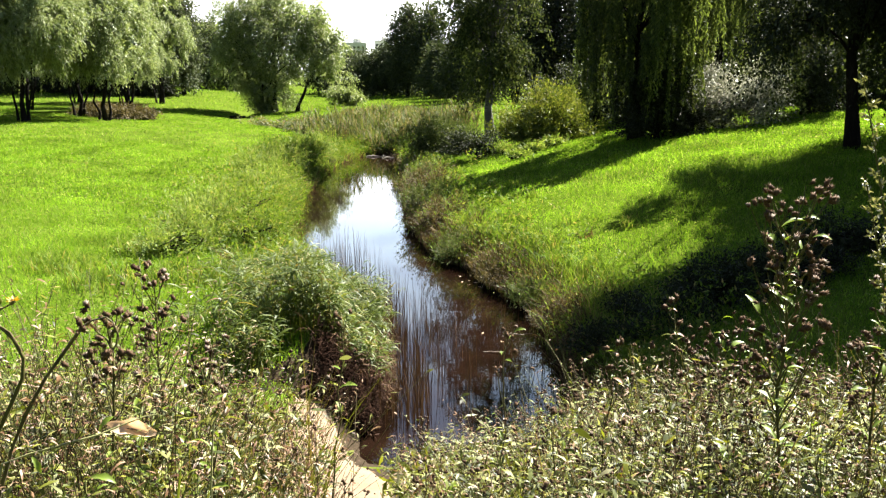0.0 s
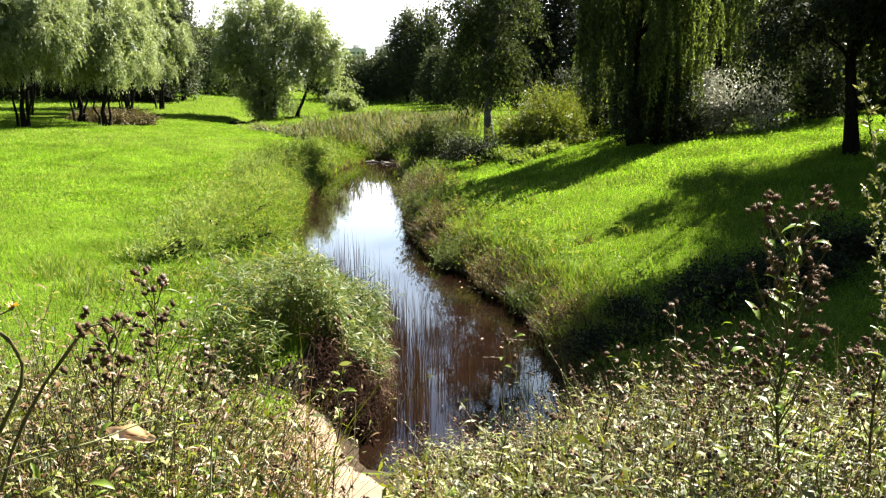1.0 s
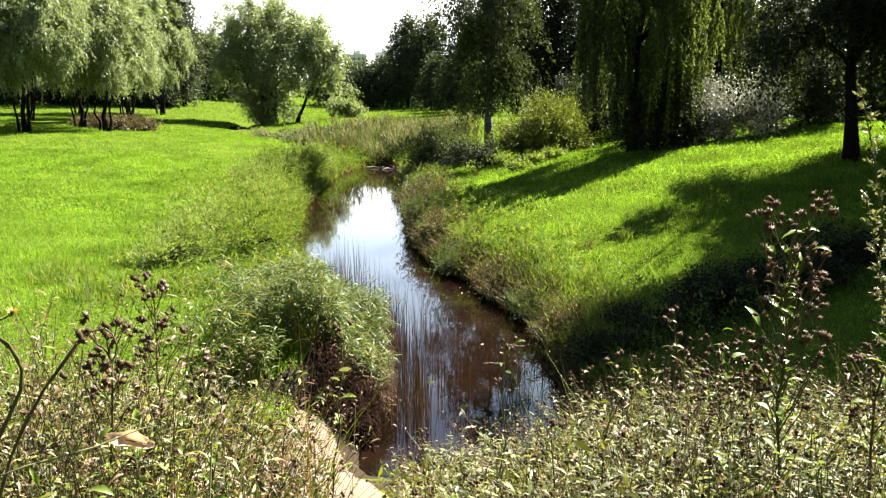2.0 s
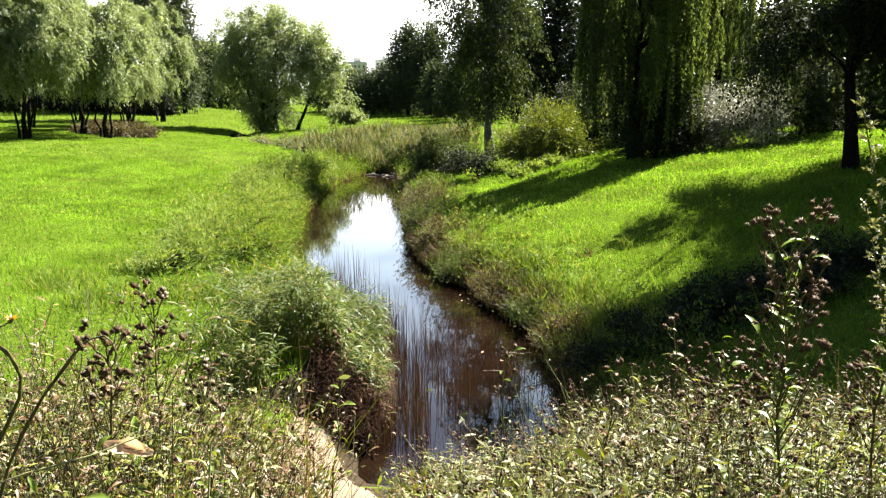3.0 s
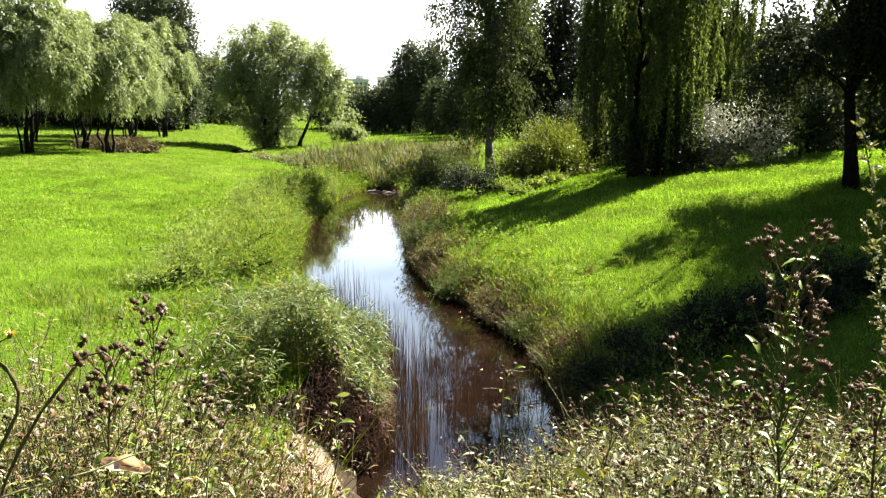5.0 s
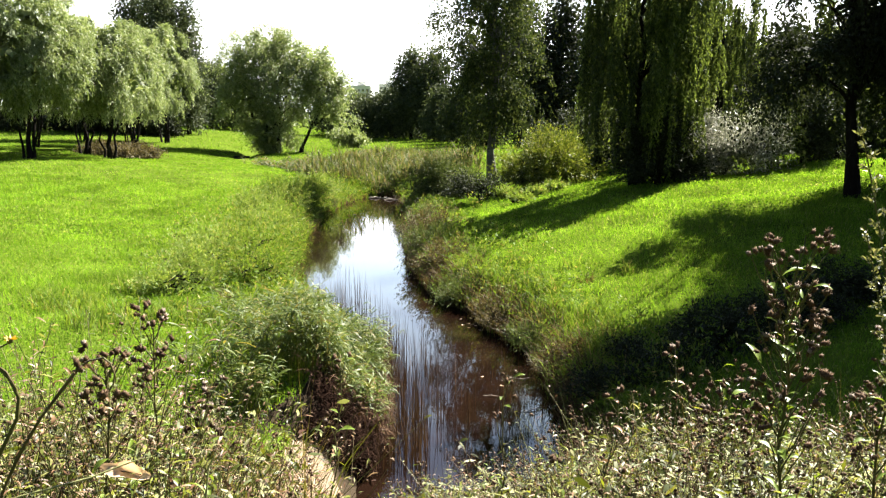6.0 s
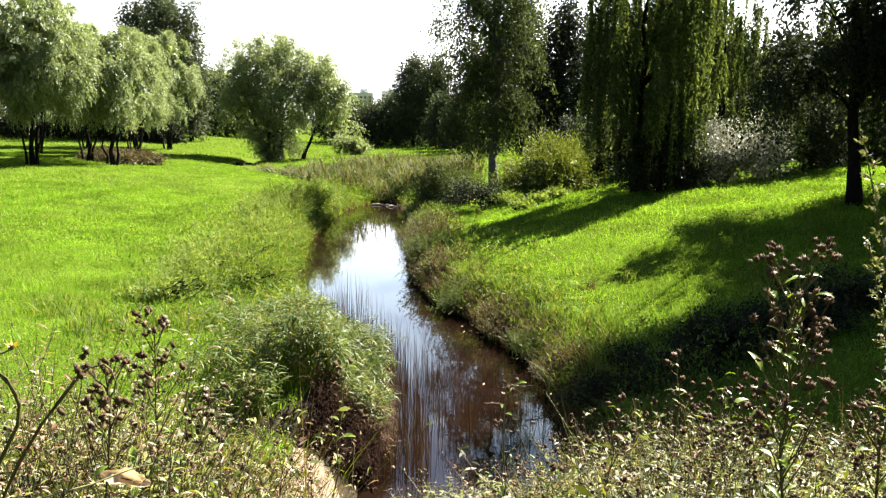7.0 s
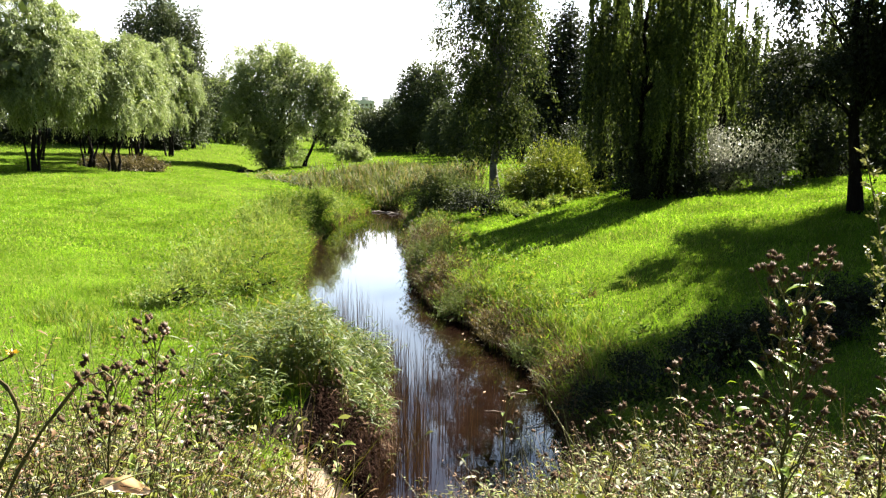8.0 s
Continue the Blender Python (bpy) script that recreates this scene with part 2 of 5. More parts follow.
M_PETAL = leaf_material("yellow_petal", [(0.0, (0.413, 0.231, 0.011)), (1.0, (0.468, 0.303, 0.022))], 0.3, 0.195, 0.5)


def water_material():
    m = Nodes("brown_water")
    n1 = m.noise(1.6, 3.0)
    n2 = m.noise(9.0, 2.0)
    bs = m.add("ShaderNodeBsdfPrincipled", Roughness=0.02, IOR=1.33)
    m.link(m.ramp(n1, [(0.3, (0.004, 0.002, 0.0013)), (0.7, (0.008, 0.004, 0.0024))]), bs.inputs["Base Color"])
    b1 = m.add("ShaderNodeBump", Strength=0.05, Distance=0.02)
    m.link(m.mix(0.35, n1, n2), b1.inputs["Height"])
    m.link(b1.outputs["Normal"], bs.inputs["Normal"])
    m.link(bs.outputs[0], m.out.inputs["Surface"])
    return m.mat


M_WATER = water_material()

# ---------------------------------------------------------------- the lie of the land
E_Y = np.array([6.0, 7.5, 9.0, 10.2, 11.6, 13.3, 14.8, 16.6, 18.3, 21.0, 26.0, 31.5, 37.0, 40.5, 42.5])
E_L = np.array([-0.8, -0.9, -0.95, -0.95, -1.13, -1.57, -2.2, -2.85, -3.4, -4.0, -4.75, -5.0, -5.0, -4.5, -3.5])
E_R = np.array([1.3, 1.5, 1.65, 1.70, 1.80, 1.69, 1.23, 0.66, -0.12, -0.70, -1.05, -1.38, -1.75, -2.1, -3.1])


def edges(y):
    """Left and right edge of the water at y; beyond the pond a narrow ditch goes on."""
    far = -3.2 - 0.57 * np.clip(y - 42.5, 0, 24) - 0.1 * np.maximum(y - 66.5, 0)
    l = np.where(y > 42.5, far, np.interp(y, E_Y, E_L))
    r = np.where(y > 42.5, far, np.interp(y, E_Y, E_R))
    return l, r


def smooth(a, b, x):
    """0 at a, 1 at b, eased; a may be the larger."""
    t = np.clip((x - a) / (b - a), 0, 1)
    return t * t * (3 - 2 * t)


def wave(x, y):
    return 0.05 * np.sin(0.9 * x + 0.4 * y) * np.sin(0.5 * y - 0.3 * x) + 0.03 * np.sin(2.1 * x + 1.3) * np.sin(1.7 * y)


def weedy(x, y):
    """Over 0 on the overgrown part of the near bank, with a ragged outline."""
    edge = 0.22 * np.sin(2.3 * x + 1.1 * np.sin(1.7 * y)) * np.sin(1.9 * y + 0.6 * x) + 0.10 * np.sin(6.1 * x + 2 * y) * np.sin(5.3 * y - x)
    return 1.0 - (np.abs(x) / 4.9) ** 4 - (np.abs(y - 4.0) / 2.95) ** 4 + edge


def height(x, y):
    """Ground height at x, y (arrays)."""
    x, y = np.asarray(x, float), np.asarray(y, float)
    l, r = edges(y)
    sl, sr = l - x, x - r
    s = np.maximum(sl, sr)
    left = 0.50 * smooth(-0.1, 0.9, sl) + 1.35 * (1 - np.exp(-np.maximum(sl, 0) / 13.0))
    k = 1 - 0.55 * smooth(40, 70, y)
    right = 0.42 * smooth(-0.1, 0.8, sr) + k * 2.9 * (1 - np.exp(-np.maximum(sr, 0) / 11.5))
    z = np.where(sl > sr, left, right)
    z = np.where(s < 0, -0.5 * smooth(0.0, 0.5, -s), z)
    z = z * (1 - 0.0 * y) + wave(x, y) * smooth(0.3, 2.0, s)
    far = smooth(75, 150, np.hypot(x, y))
    z = z * (1 - far) + 1.7 * far
    z = z + 1.3 * smooth(52, 112, y) * smooth(-0.10, -0.36, x / np.maximum(y, 1.0))
    z = z + 0.38 * np.exp(-((x + 1.45) / 0.5) ** 2) * smooth(8.75, 9.0, y) * (1 - smooth(9.6, 11.5, y))
    bank = np.clip(2.45 - np.maximum(y - 2.2, 0) * 0.43, -0.6, 2.45) + 0.04 * np.sin(2 * x) * np.sin(1.7 * y + x)
    d = z - bank
    return np.where(np.abs(d) < 0.3, np.maximum(z, bank) + (0.3 - np.abs(d)) ** 2 / 1.2 * 0.5, np.maximum(z, bank))


# ---------------------------------------------------------------- mesh helpers


def mesh_from(name, verts, faces, mat, shade=False):
    """A mesh from arrays: faces all of one size."""
    me = bpy.data.meshes.new(name)
    verts, faces = np.asarray(verts, np.float32), np.asarray(faces, np.int32)
    k = faces.shape[1]
    me.vertices.add(len(verts))
    me.vertices.foreach_set("co", verts.ravel())
    me.loops.add(faces.size)
    me.loops.foreach_set("vertex_index", faces.ravel())
    me.polygons.add(len(faces))
    me.polygons.foreach_set("loop_start", np.arange(0, faces.size, k, dtype=np.int32))
    me.polygons.foreach_set("loop_total", np.full(len(faces), k, np.int32))
    if shade:
        me.polygons.foreach_set("use_smooth", np.ones(len(faces), bool))
    me.update(calc_edges=True)
    me.materials.append(mat)
    return me


def part(name, me, parent, label="", at=(0, 0, 0)):
    """Links a mesh as one part under a thing or a part."""
    ob = new(name, me)
    ob.parent = parent
    ob.location = at
    return tagged(ob, label)


def thing(name, at, label, category, group="", kind="", turn=0.0, size=1.0):
    ob = new(name)
    ob.location, ob.rotation_euler, ob.scale = at, (0, 0, turn), (size, size, size)
    return tagged(ob, label, category, group, kind)


def unit(v):
    return v / np.maximum(np.linalg.norm(v, axis=-1, keepdims=True), 1e-9)


def leaf_cloud(rng, P, D, L, W, fold=0.0):
    """Rhombic leaves at P along D, as quads."""
    n = len(P)
    side = unit(np.cross(D, rng.normal(size=(n, 3))))
    L, W = np.broadcast_to(L, n)[:, None], np.broadcast_to(W, n)[:, None]
    mid = P + D * L * 0.42
    nor = np.cross(D, side)
    v = np.stack([P, mid + side * W / 2 + nor * W * fold, P + D * L, mid - side * W / 2 + nor * W * fold], 1).reshape(-1, 3)
    return v, np.arange(4 * n).reshape(n, 4)


def blades(rng, P, H, W, lean=0.35, segs=1, wind=(0, 0)):
    """Grass blades standing at P: one triangle each, or bent strips of quads that end in a narrow tip."""
    n = len(P)
    H, W = np.broadcast_to(H, n), np.broadcast_to(W, n)
    a = rng.uniform(0, 2 * np.pi, n)
    side = np.stack([np.cos(a), np.sin(a), np.zeros(n)], 1)
    b = rng.uniform(0, 2 * np.pi, n)
    out = np.stack([np.cos(b), np.sin(b), np.zeros(n)], 1) * (rng.uniform(0.2, 1, n) * lean)[:, None] + np.array([*wind, 0])
    up = np.array([0, 0, 1.0])
    if segs == 1:
        tip = P + (up + out) * H[:, None]
        v = np.stack([P - side * W[:, None] / 2, P + side * W[:, None] / 2, tip], 1).reshape(-1, 3)
        return v, np.arange(3 * n).reshape(n, 3)
    rows = []
    for i in range(segs + 1):
        t = i / segs
        c = P + up * (H * (t - 0.28 * lean * t ** 3))[:, None] + out * (H * t * t)[:, None]
        w = (W * (1 - 0.9 * t ** 1.6) / 2)[:, None]
        rows += [c - side * w, c + side * w]
    v = np.stack(rows, 1).reshape(-1, 3)
    k = 2 * (segs + 1)
    f = np.concatenate([np.arange(n)[:, None] * k + np.array([[2 * i, 2 * i + 1, 2 * i + 3, 2 * i + 2]]) for i in range(segs)])
    return v, f


def tube(points, radii, sides=6):
    """A tapered round tube along points."""
    pts = np.asarray(points, float)
    n = len(pts)
    tang = unit(np.gradient(pts, axis=0))
    ref = np.where(np.abs(tang[:, 2:3]) > 0.9, np.array([[1.0, 0, 0]]), np.array([[0, 0, 1.0]]))
    ref = np.broadcast_to(ref[0], (n, 3))
    u = unit(np.cross(tang, ref))
    w = np.cross(tang, u)
    a = np.linspace(0, 2 * np.pi, sides, endpoint=False)
    ring = pts[:, None] + (u[:, None] * np.cos(a)[None, :, None] + w[:, None] * np.sin(a)[None, :, None]) * np.asarray(radii)[:, None, None]
    v = ring.reshape(-1, 3)
    i, j = np.meshgrid(np.arange(n - 1), np.arange(sides), indexing="ij")
    j2 = (j + 1) % sides
    f = np.stack([i * sides + j, i * sides + j2, (i + 1) * sides + j2, (i + 1) * sides + j], -1).reshape(-1, 4)
    return v, f


def join(pieces):
    vs, fs, o = [], [], 0
    for v, f in pieces:
        vs.append(v), fs.append(f + o)
        o += len(v)
    return np.concatenate(vs), np.concatenate(fs)


def bend(rng, a, b, n=6, sag=0.1, jit=0.04):
    """A gently crooked line from a to b."""
    a, b = np.asarray(a, float), np.asarray(b, float)
    t = np.linspace(0, 1, n)[:, None]
    d = np.linalg.norm(b - a)
    p = a + (b - a) * t
    p[:, 2] += sag * d * np.sin(np.pi * t[:, 0])
    p[1:-1] += rng.normal(size=(n - 2, 3)) * jit * d
    return p


# ---------------------------------------------------------------- ground, water


def ground():
    """One sheet, fine by the pond and coarse far out to the horizon."""
    near = np.concatenate([np.arange(-24, 24.01, 0.25)])
    xs = np.unique(np.round(np.concatenate([-np.geomspace(24, 2500, 40), near, np.geomspace(24, 2500, 40)]), 3))
    ys = np.unique(np.round(np.concatenate([-np.geomspace(6, 800, 24), np.arange(-6, 48, 0.25), np.geomspace(48, 3000, 60)]), 3))
    X, Y = np.meshgrid(xs, ys)
    v = np.stack([X, Y, height(X, Y)], -1).reshape(-1, 3)
    w = len(xs)
    i, j = np.meshgrid(np.arange(len(ys) - 1), np.arange(w - 1), indexing="ij")
    f = np.stack([i * w + j, i * w + j + 1, (i + 1) * w + j + 1, (i + 1) * w + j], -1).reshape(-1, 4)
    me = mesh_from("ground", v, f, M_GROUND, True)
    me.materials.append(M_SOIL)
    c = v[f].mean(1)
    # the soil patch round x -1.5 helps darken the shaded reed hollow
    me.polygons.foreach_set("material_index", ((c[:, 2] < 0.28) | ((np.abs(c[:, 0] + 1.5) < 0.8) & (c[:, 1] > 8.4) & (c[:, 1] < 9.8)) | ((np.abs(c[:, 0]) < 0.55 * c[:, 1] + 0.25 * np.sin(3.1 * c[:, 1])) & (c[:, 1] > 2.6) & (c[:, 1] < 7))).astype(np.int32))
    tagged(new("ground", me), "grassy park ground sloping down to a pond", "ground", kind="structure")


ground()


def water():
    ys = np.arange(5.5, 43.5, 0.5)
    l, r = edges(ys)
    v = np.concatenate([np.stack([l - 0.5, ys, ys * 0], 1), np.stack([r + 0.5, ys, ys * 0], 1)])
    n = len(ys)
    i = np.arange(n - 1)
    me = mesh_from("water", v, np.stack([i, i + n, i + n + 1, i + 1], 1), M_WATER)
    tagged(new("water", me), "still brown stream water mirroring the sky", "water", kind="structure")


water()


def sand():
    """A patch of bare sand that runs down into the water."""
    n = 28
    t, u = np.meshgrid(np.linspace(0, 1, n), np.linspace(-1, 1, n), indexing="ij")
    cx, cy = -1.50 + 1.02 * t, 8.6 - 4.2 * t
    wid = 0.42 * np.sin(np.pi * np.clip(t * 0.8 + 0.08, 0, 1)) ** 0.6
    x, y = cx + u * wid * (1 + 0.06 * np.sin(9 * t)), cy + u * 0.25
    z = np.maximum(height(x, y), 0.02) + 0.06 * (1 - u ** 2) - 0.02 + 0.006 * np.sin(5 * x) * np.sin(4 * y)
    v = np.stack([x, y, z], -1).reshape(-1, 3)
    i, j = np.meshgrid(np.arange(n - 1), np.arange(n - 1), indexing="ij")
    f = np.stack([i * n + j, i * n + j + 1, (i + 1) * n + j + 1, (i + 1) * n + j], -1).reshape(-1, 4)
    tagged(new("sand", mesh_from("sand", v, f, M_SAND, True)), "bare pale sand spilling down to the water", "sand", kind="structure")


sand()

# ---------------------------------------------------------------- trees and bushes


def crown_points(rng, blobs, n, inner=0.45, masses=0, tight=0.2):
    """Points in the outer part of a union of ellipsoids, and the way out; gathered into leaf masses with gaps between."""
    b = np.asarray(blobs, float)
    w = b[:, 3] * b[:, 4] + b[:, 4] * b[:, 5] + b[:, 3] * b[:, 5]

    def pick(m):
        k = rng.choice(len(b), m, p=w / w.sum())
        d = unit(rng.normal(size=(m, 3)))
        r = rng.uniform(inner ** 2.2, 1, m) ** (1 / 2.2)
        return b[k, :3] + d * b[k, 3:] * r[:, None], d, b[k, 3:]

    if not masses:
        return pick(n)[:2]
    c, d, rad = pick(masses)
    j = rng.integers(0, masses, n)
    off = rng.normal(size=(n, 3)) * rad[j] * tight * np.array([1, 1, 0.75])
    return c[j] + off, unit(d[j] + rng.normal(size=(n, 3)) * 0.35)


def tree(name, at, blobs, trunks, leaf_mat, bark, label, category="tree", group="", n_clumps=420, per=26, leaf=(0.16, 0.05), droop=0.6, strand=0.9, limbs=26, seed=1, spread=0.16, inner=0.45, turn=0.0, masses=0, tight=0.2, jitter=0.5, limb=0.5, comb=(0, 0, 0), core=500):
    """Trunks with limbs and a crown of leafy twigs. blobs: ellipsoids (x, y, z, rx, ry, rz) above the base; trunks: (x, y, top x, top y, top z, radius)."""
    rng = np.random.default_rng(seed)
    z0 = float(height(at[0], at[1]))
    root = thing(name, (at[0], at[1], z0 - 0.05), label, category, group, turn=turn)
    tops = []
    for x0, y0, x1, y1, z1, rad in trunks:
        p = bend(rng, (x0, y0, 0), (x1, y1, z1), 9, 0.0, 0.012)
        t = np.linspace(0, 1, 9)
        r = rad * (1 - 0.85 * t)
        r[0] *= 1.45
        r[1] *= 1.05
        v, f = tube(p, r, 10)
        part("trunk", mesh_from("trunk", v, f, bark, True), root)
        tops.append((p, r))
    C, out = crown_points(rng, blobs, n_clumps, inner, masses, tight)
    lim = []
    for i in range(limbs):
        p, r = tops[rng.integers(len(tops))]
        c = C[rng.integers(n_clumps)]
        q = int(np.clip(np.argmin(np.abs(p[:, 2] - c[2] * rng.uniform(0.45, 0.8))), 2, 8))
        line = bend(rng, p[q], c, 6, 0.12, 0.03)
        lim.append(tube(line, np.linspace(max(r[q] * limb, 0.02), 0.008, 6), 5))
    if lim:
        v, f = join(lim)
        tagged(part("limb", mesh_from("limb", v, f, bark, True), root), kind="stuff")
    # twigs with leaves
    s = np.linspace(0, 1, per)[None, :, None]
    ln = rng.uniform(0.5, 1.3, n_clumps) * strand
    start = out * 0.55 + rng.normal(size=out.shape) * 0.35
    start[:, 2] += 0.15
    start = start + np.array(comb)
    down = np.array([0, 0, -1.0])
    P = C[:, None] + (unit(start)[:, None] * (s - 0.35 * droop * s * s) + down * droop * s * s) * ln[:, None, None]
    P = P + rng.normal(size=P.shape) * spread
    D = unit(start)[:, None] * (1 - droop * s) + down * droop * (0.4 + s) + rng.normal(size=P.shape) * jitter
    P, D = P.reshape(-1, 3), unit(D.reshape(-1, 3))
    keep = P[:, 2] > 0.15
    P, D = P[keep], D[keep]
    sc = rng.uniform(0.6, 1.25, len(P))
    pieces = [leaf_cloud(rng, P, D, leaf[0] * sc, leaf[1] * sc, 0.15)]
    if core:
        # the dense inner foliage that keeps light from passing straight through
        b = np.asarray(blobs, float)
        k = rng.integers(0, len(b), core)
        Q = b[k, :3] + unit(rng.normal(size=(core, 3))) * b[k, 3:] * rng.uniform(0.1, 0.72, core)[:, None]
        Q = Q[Q[:, 2] > 0.3]
        size = float(np.mean(b[:, 3])) * rng.uniform(0.22, 0.4, len(Q))
        pieces.append(leaf_cloud(rng, Q, unit(rng.normal(size=Q.shape) + np.array([0, 0, -0.5])), size, size * 0.55, 0.15))
    v, f = join(pieces)
    part("crown", mesh_from("crown", v, f, leaf_mat), root)
    return root


WILLOW = "round-crowned willow with drooping grey-green leaves on the meadow"
for k, (x, y, h, w, n) in enumerate([(-23.6, 46.6, 10.2, 3.5, 3000), (-20.9, 51.2, 9.0, 2.6, 2500), (-24.3, 55.5, 10.2, 3.2, 1600), (-23.8, 62.5, 9.8, 2.6, 1700), (-29.4, 51.0, 10.2, 3.8, 1000), (-25.8, 76.0, 10.9, 2.7, 1900), (-26.2, 69.0, 10.4, 2.9, 1300), (-31.0, 62.0, 9.6, 3.8, 700), (-28.3, 43.5, 9.6, 3.6, 1200), (-32.0, 73.0, 10.0, 3.8, 600)]):
    rng = np.random.default_rng(50 + k)
    j = rng.uniform(-0.35, 0.35, 8)
    blobs = [(j[0], j[1], h * 0.60, w * 0.92, w * 0.92, h * 0.29), (w * 0.36 + j[2], j[3], h * 0.55, w * 0.62, w * 0.62, h * 0.23), (-w * 0.38 + j[4], j[5], h * 0.55, w * 0.62, w * 0.65, h * 0.23), (j[6] * 0.6, j[7], h * 0.74, w * 0.66, w * 0.66, h * 0.25)]
    tree("willow_tree", (x, y), blobs, [(0, 0, j[0], j[1], h * 0.8, 0.13), (0.2, 0.1, j[2] + 1.0, j[3], h * 0.6, 0.08), (-0.5, 0.3, j[4] - 1.0, j[5], h * 0.55, 0.07)], M_WILLOW, M_BARK, WILLOW, "tree", "row of meadow willows", n_clumps=n, per=28, leaf=(0.19, 0.05), droop=0.75, strand=0.9, limbs=18, seed=100 + k, spread=0.06, inner=0.74, masses=n // 20, tight=0.085, jitter=0.3, comb=(0.35, -0.1, -0.1), core=900)

tree("willow_tree", (-15.6, 74.0), [(0.5, 0, 6.6, 3.3, 3.2, 3.6), (-2.9, 0, 4.9, 1.8, 2.2, 2.4), (-0.8, 0.5, 9.1, 2.8, 2.6, 2.2), (1.9, 0, 8.2, 2.0, 2.2, 2.2), (-2.9, 0, 7.8, 2.0, 2.2, 2.1), (0.3, 0, 3.0, 2.4, 2.4, 2.4), (0.1, -0.3, 1.7, 1.9, 1.8, 1.6)],
     [(0, 0, -1.2, 0, 8.0, 0.28), (0.5, 0.2, 1.0, 0.3, 9.0, 0.26), (-0.4, 0, -2.6, 0, 6.0, 0.2)], M_WILLOW, M_BARK, "large old willow with several trunks beside the stream", n_clumps=2600, per=24, leaf=(0.23, 0.07), droop=0.6, strand=1.0, limbs=50, seed=7, masses=210, tight=0.14, inner=0.6, comb=(0.15, 0, 0), core=600)
tree("willow_tree", (-12.9, 73.4), [(2.2, 0, 5.8, 1.7, 1.6, 2.5), (1.6, 0, 7.8, 1.4, 1.5, 1.6), (3.0, 0, 3.6, 1.3, 1.2, 1.7)],
     [(0, 0, 2.6, 0, 5.8, 0.16)], M_WILLOW, M_BARK, "slender willow leaning over the stream bank", n_clumps=560, per=24, leaf=(0.28, 0.09), droop=0.6, strand=1.1, limbs=18, seed=8, masses=34, tight=0.25)

# birch on the bank
tree("birch_tree", (2.2, 38.2), [(0, 0, 4.5, 1.9, 1.9, 2.7), (-0.3, 0, 7.2, 2.2, 2.1, 2.7), (0, 0, 10.0, 1.6, 1.6, 2.7), (-1.0, 0, 8.6, 1.1, 1.2, 1.5), (0.9, 0, 3.3, 0.9, 0.9, 1.1)],
     [(0, 0, 0.15, 0, 12.3, 0.19)], M_BIRCHLEAF, M_BIRCH, "tall birch with a pale trunk and hanging twigs on the bank", n_clumps=1500, per=28, leaf=(0.13, 0.07), droop=0.95, strand=1.15, limbs=46, seed=9, spread=0.08, masses=120, tight=0.15, inner=0.35, jitter=0.4, core=260)

# weeping birches


def weeping_tree(at, h, w, ropes, lengths, leaf_mat, bark, label, seed, group="", lean=0.2, radius=0.15, low=0.5, leaf=(0.125, 0.045), strands=5, name="weeping_birch", second=True):
    """A trunk, arching limbs and bundles of thin twigs that hang straight down, leafy along their length."""
    rng = np.random.default_rng(seed)
    z0 = float(height(at[0], at[1]))
    root = thing(name, (at[0], at[1], z0 - 0.05), label, "tree", group)
    tops = []
    for dx, dy, tx, hh, rad in ((0, 0, lean, h * 0.97, radius), (0.35, 0.3, lean + 0.5, h * 0.8, radius * 0.6))[: 2 if second else 1]:
        p = bend(rng, (dx, dy, 0), (tx, dy * 0.6, hh), 10, 0.0, 0.012)
        t = np.linspace(0, 1, 10)
        r = rad * (1 - 0.85 * t)
        r[0] *= 1.5
        v, f = tube(p, r, 10)
        part("trunk", mesh_from("trunk", v, f, bark, True), root)
        tops.append((p, r))
    a, q = rng.uniform(0, 2 * np.pi, ropes), np.sqrt(rng.uniform(0.02, 1, ropes))
    tier = rng.choice([1.0, 0.84, 0.68, 0.54], ropes, p=[0.3, 0.3, 0.25, 0.15])
    A = np.stack([lean * tier + np.cos(a) * q * w, np.sin(a) * q * w, h * (tier - 0.16 * q * q) * rng.uniform(0.94, 1.03, ropes)], 1)
    ln = np.minimum(rng.uniform(*lengths, ropes), A[:, 2] - low - 0.9 * rng.random(ropes))
    lim = []
    for i in range(0, ropes, 4):
        p, r = tops[i // 4 % len(tops)]
        k = int(np.clip(np.argmin(np.abs(p[:, 2] - A[i, 2] * 0.78)), 2, 9))
        lim.append(tube(bend(rng, p[k], A[i], 6, 0.14, 0.02), np.linspace(max(r[k] * 0.4, 0.016), 0.006, 6), 5))
    v, f = join(lim)
    tagged(part("limb", mesh_from("limb", v, f, bark, True), root), kind="stuff")
    off = rng.normal(0, 0.075, (ropes, strands, 2))
    per = int(np.mean(lengths) / 0.034)
    t = np.sort(rng.random((ropes, strands, per)), -1)
    sl = ln[:, None] * rng.uniform(0.55, 1.05, (ropes, strands))
    sway = rng.normal(0, 0.05, (ropes, 1, 2))
    X = A[:, None, None, 0] + off[..., None, 0] * (0.3 + t) + sway[..., None, 0] * t * t * sl[..., None]
    Y = A[:, None, None, 1] + off[..., None, 1] * (0.3 + t) + sway[..., None, 1] * t * t * sl[..., None]
    P = np.stack([X, Y, A[:, None, None, 2] - t * sl[..., None]], -1).reshape(-1, 3) + rng.normal(size=(ropes * strands * per, 3)) * 0.018
    D = unit(rng.normal(size=P.shape) * np.array([0.45, 0.45, 0.3]) + np.array([0, 0, -1.0]))
    sc = rng.uniform(0.6, 1.25, len(P))
    v, f = leaf_cloud(rng, P, D, leaf[0] * sc, leaf[1] * sc, 0.15)
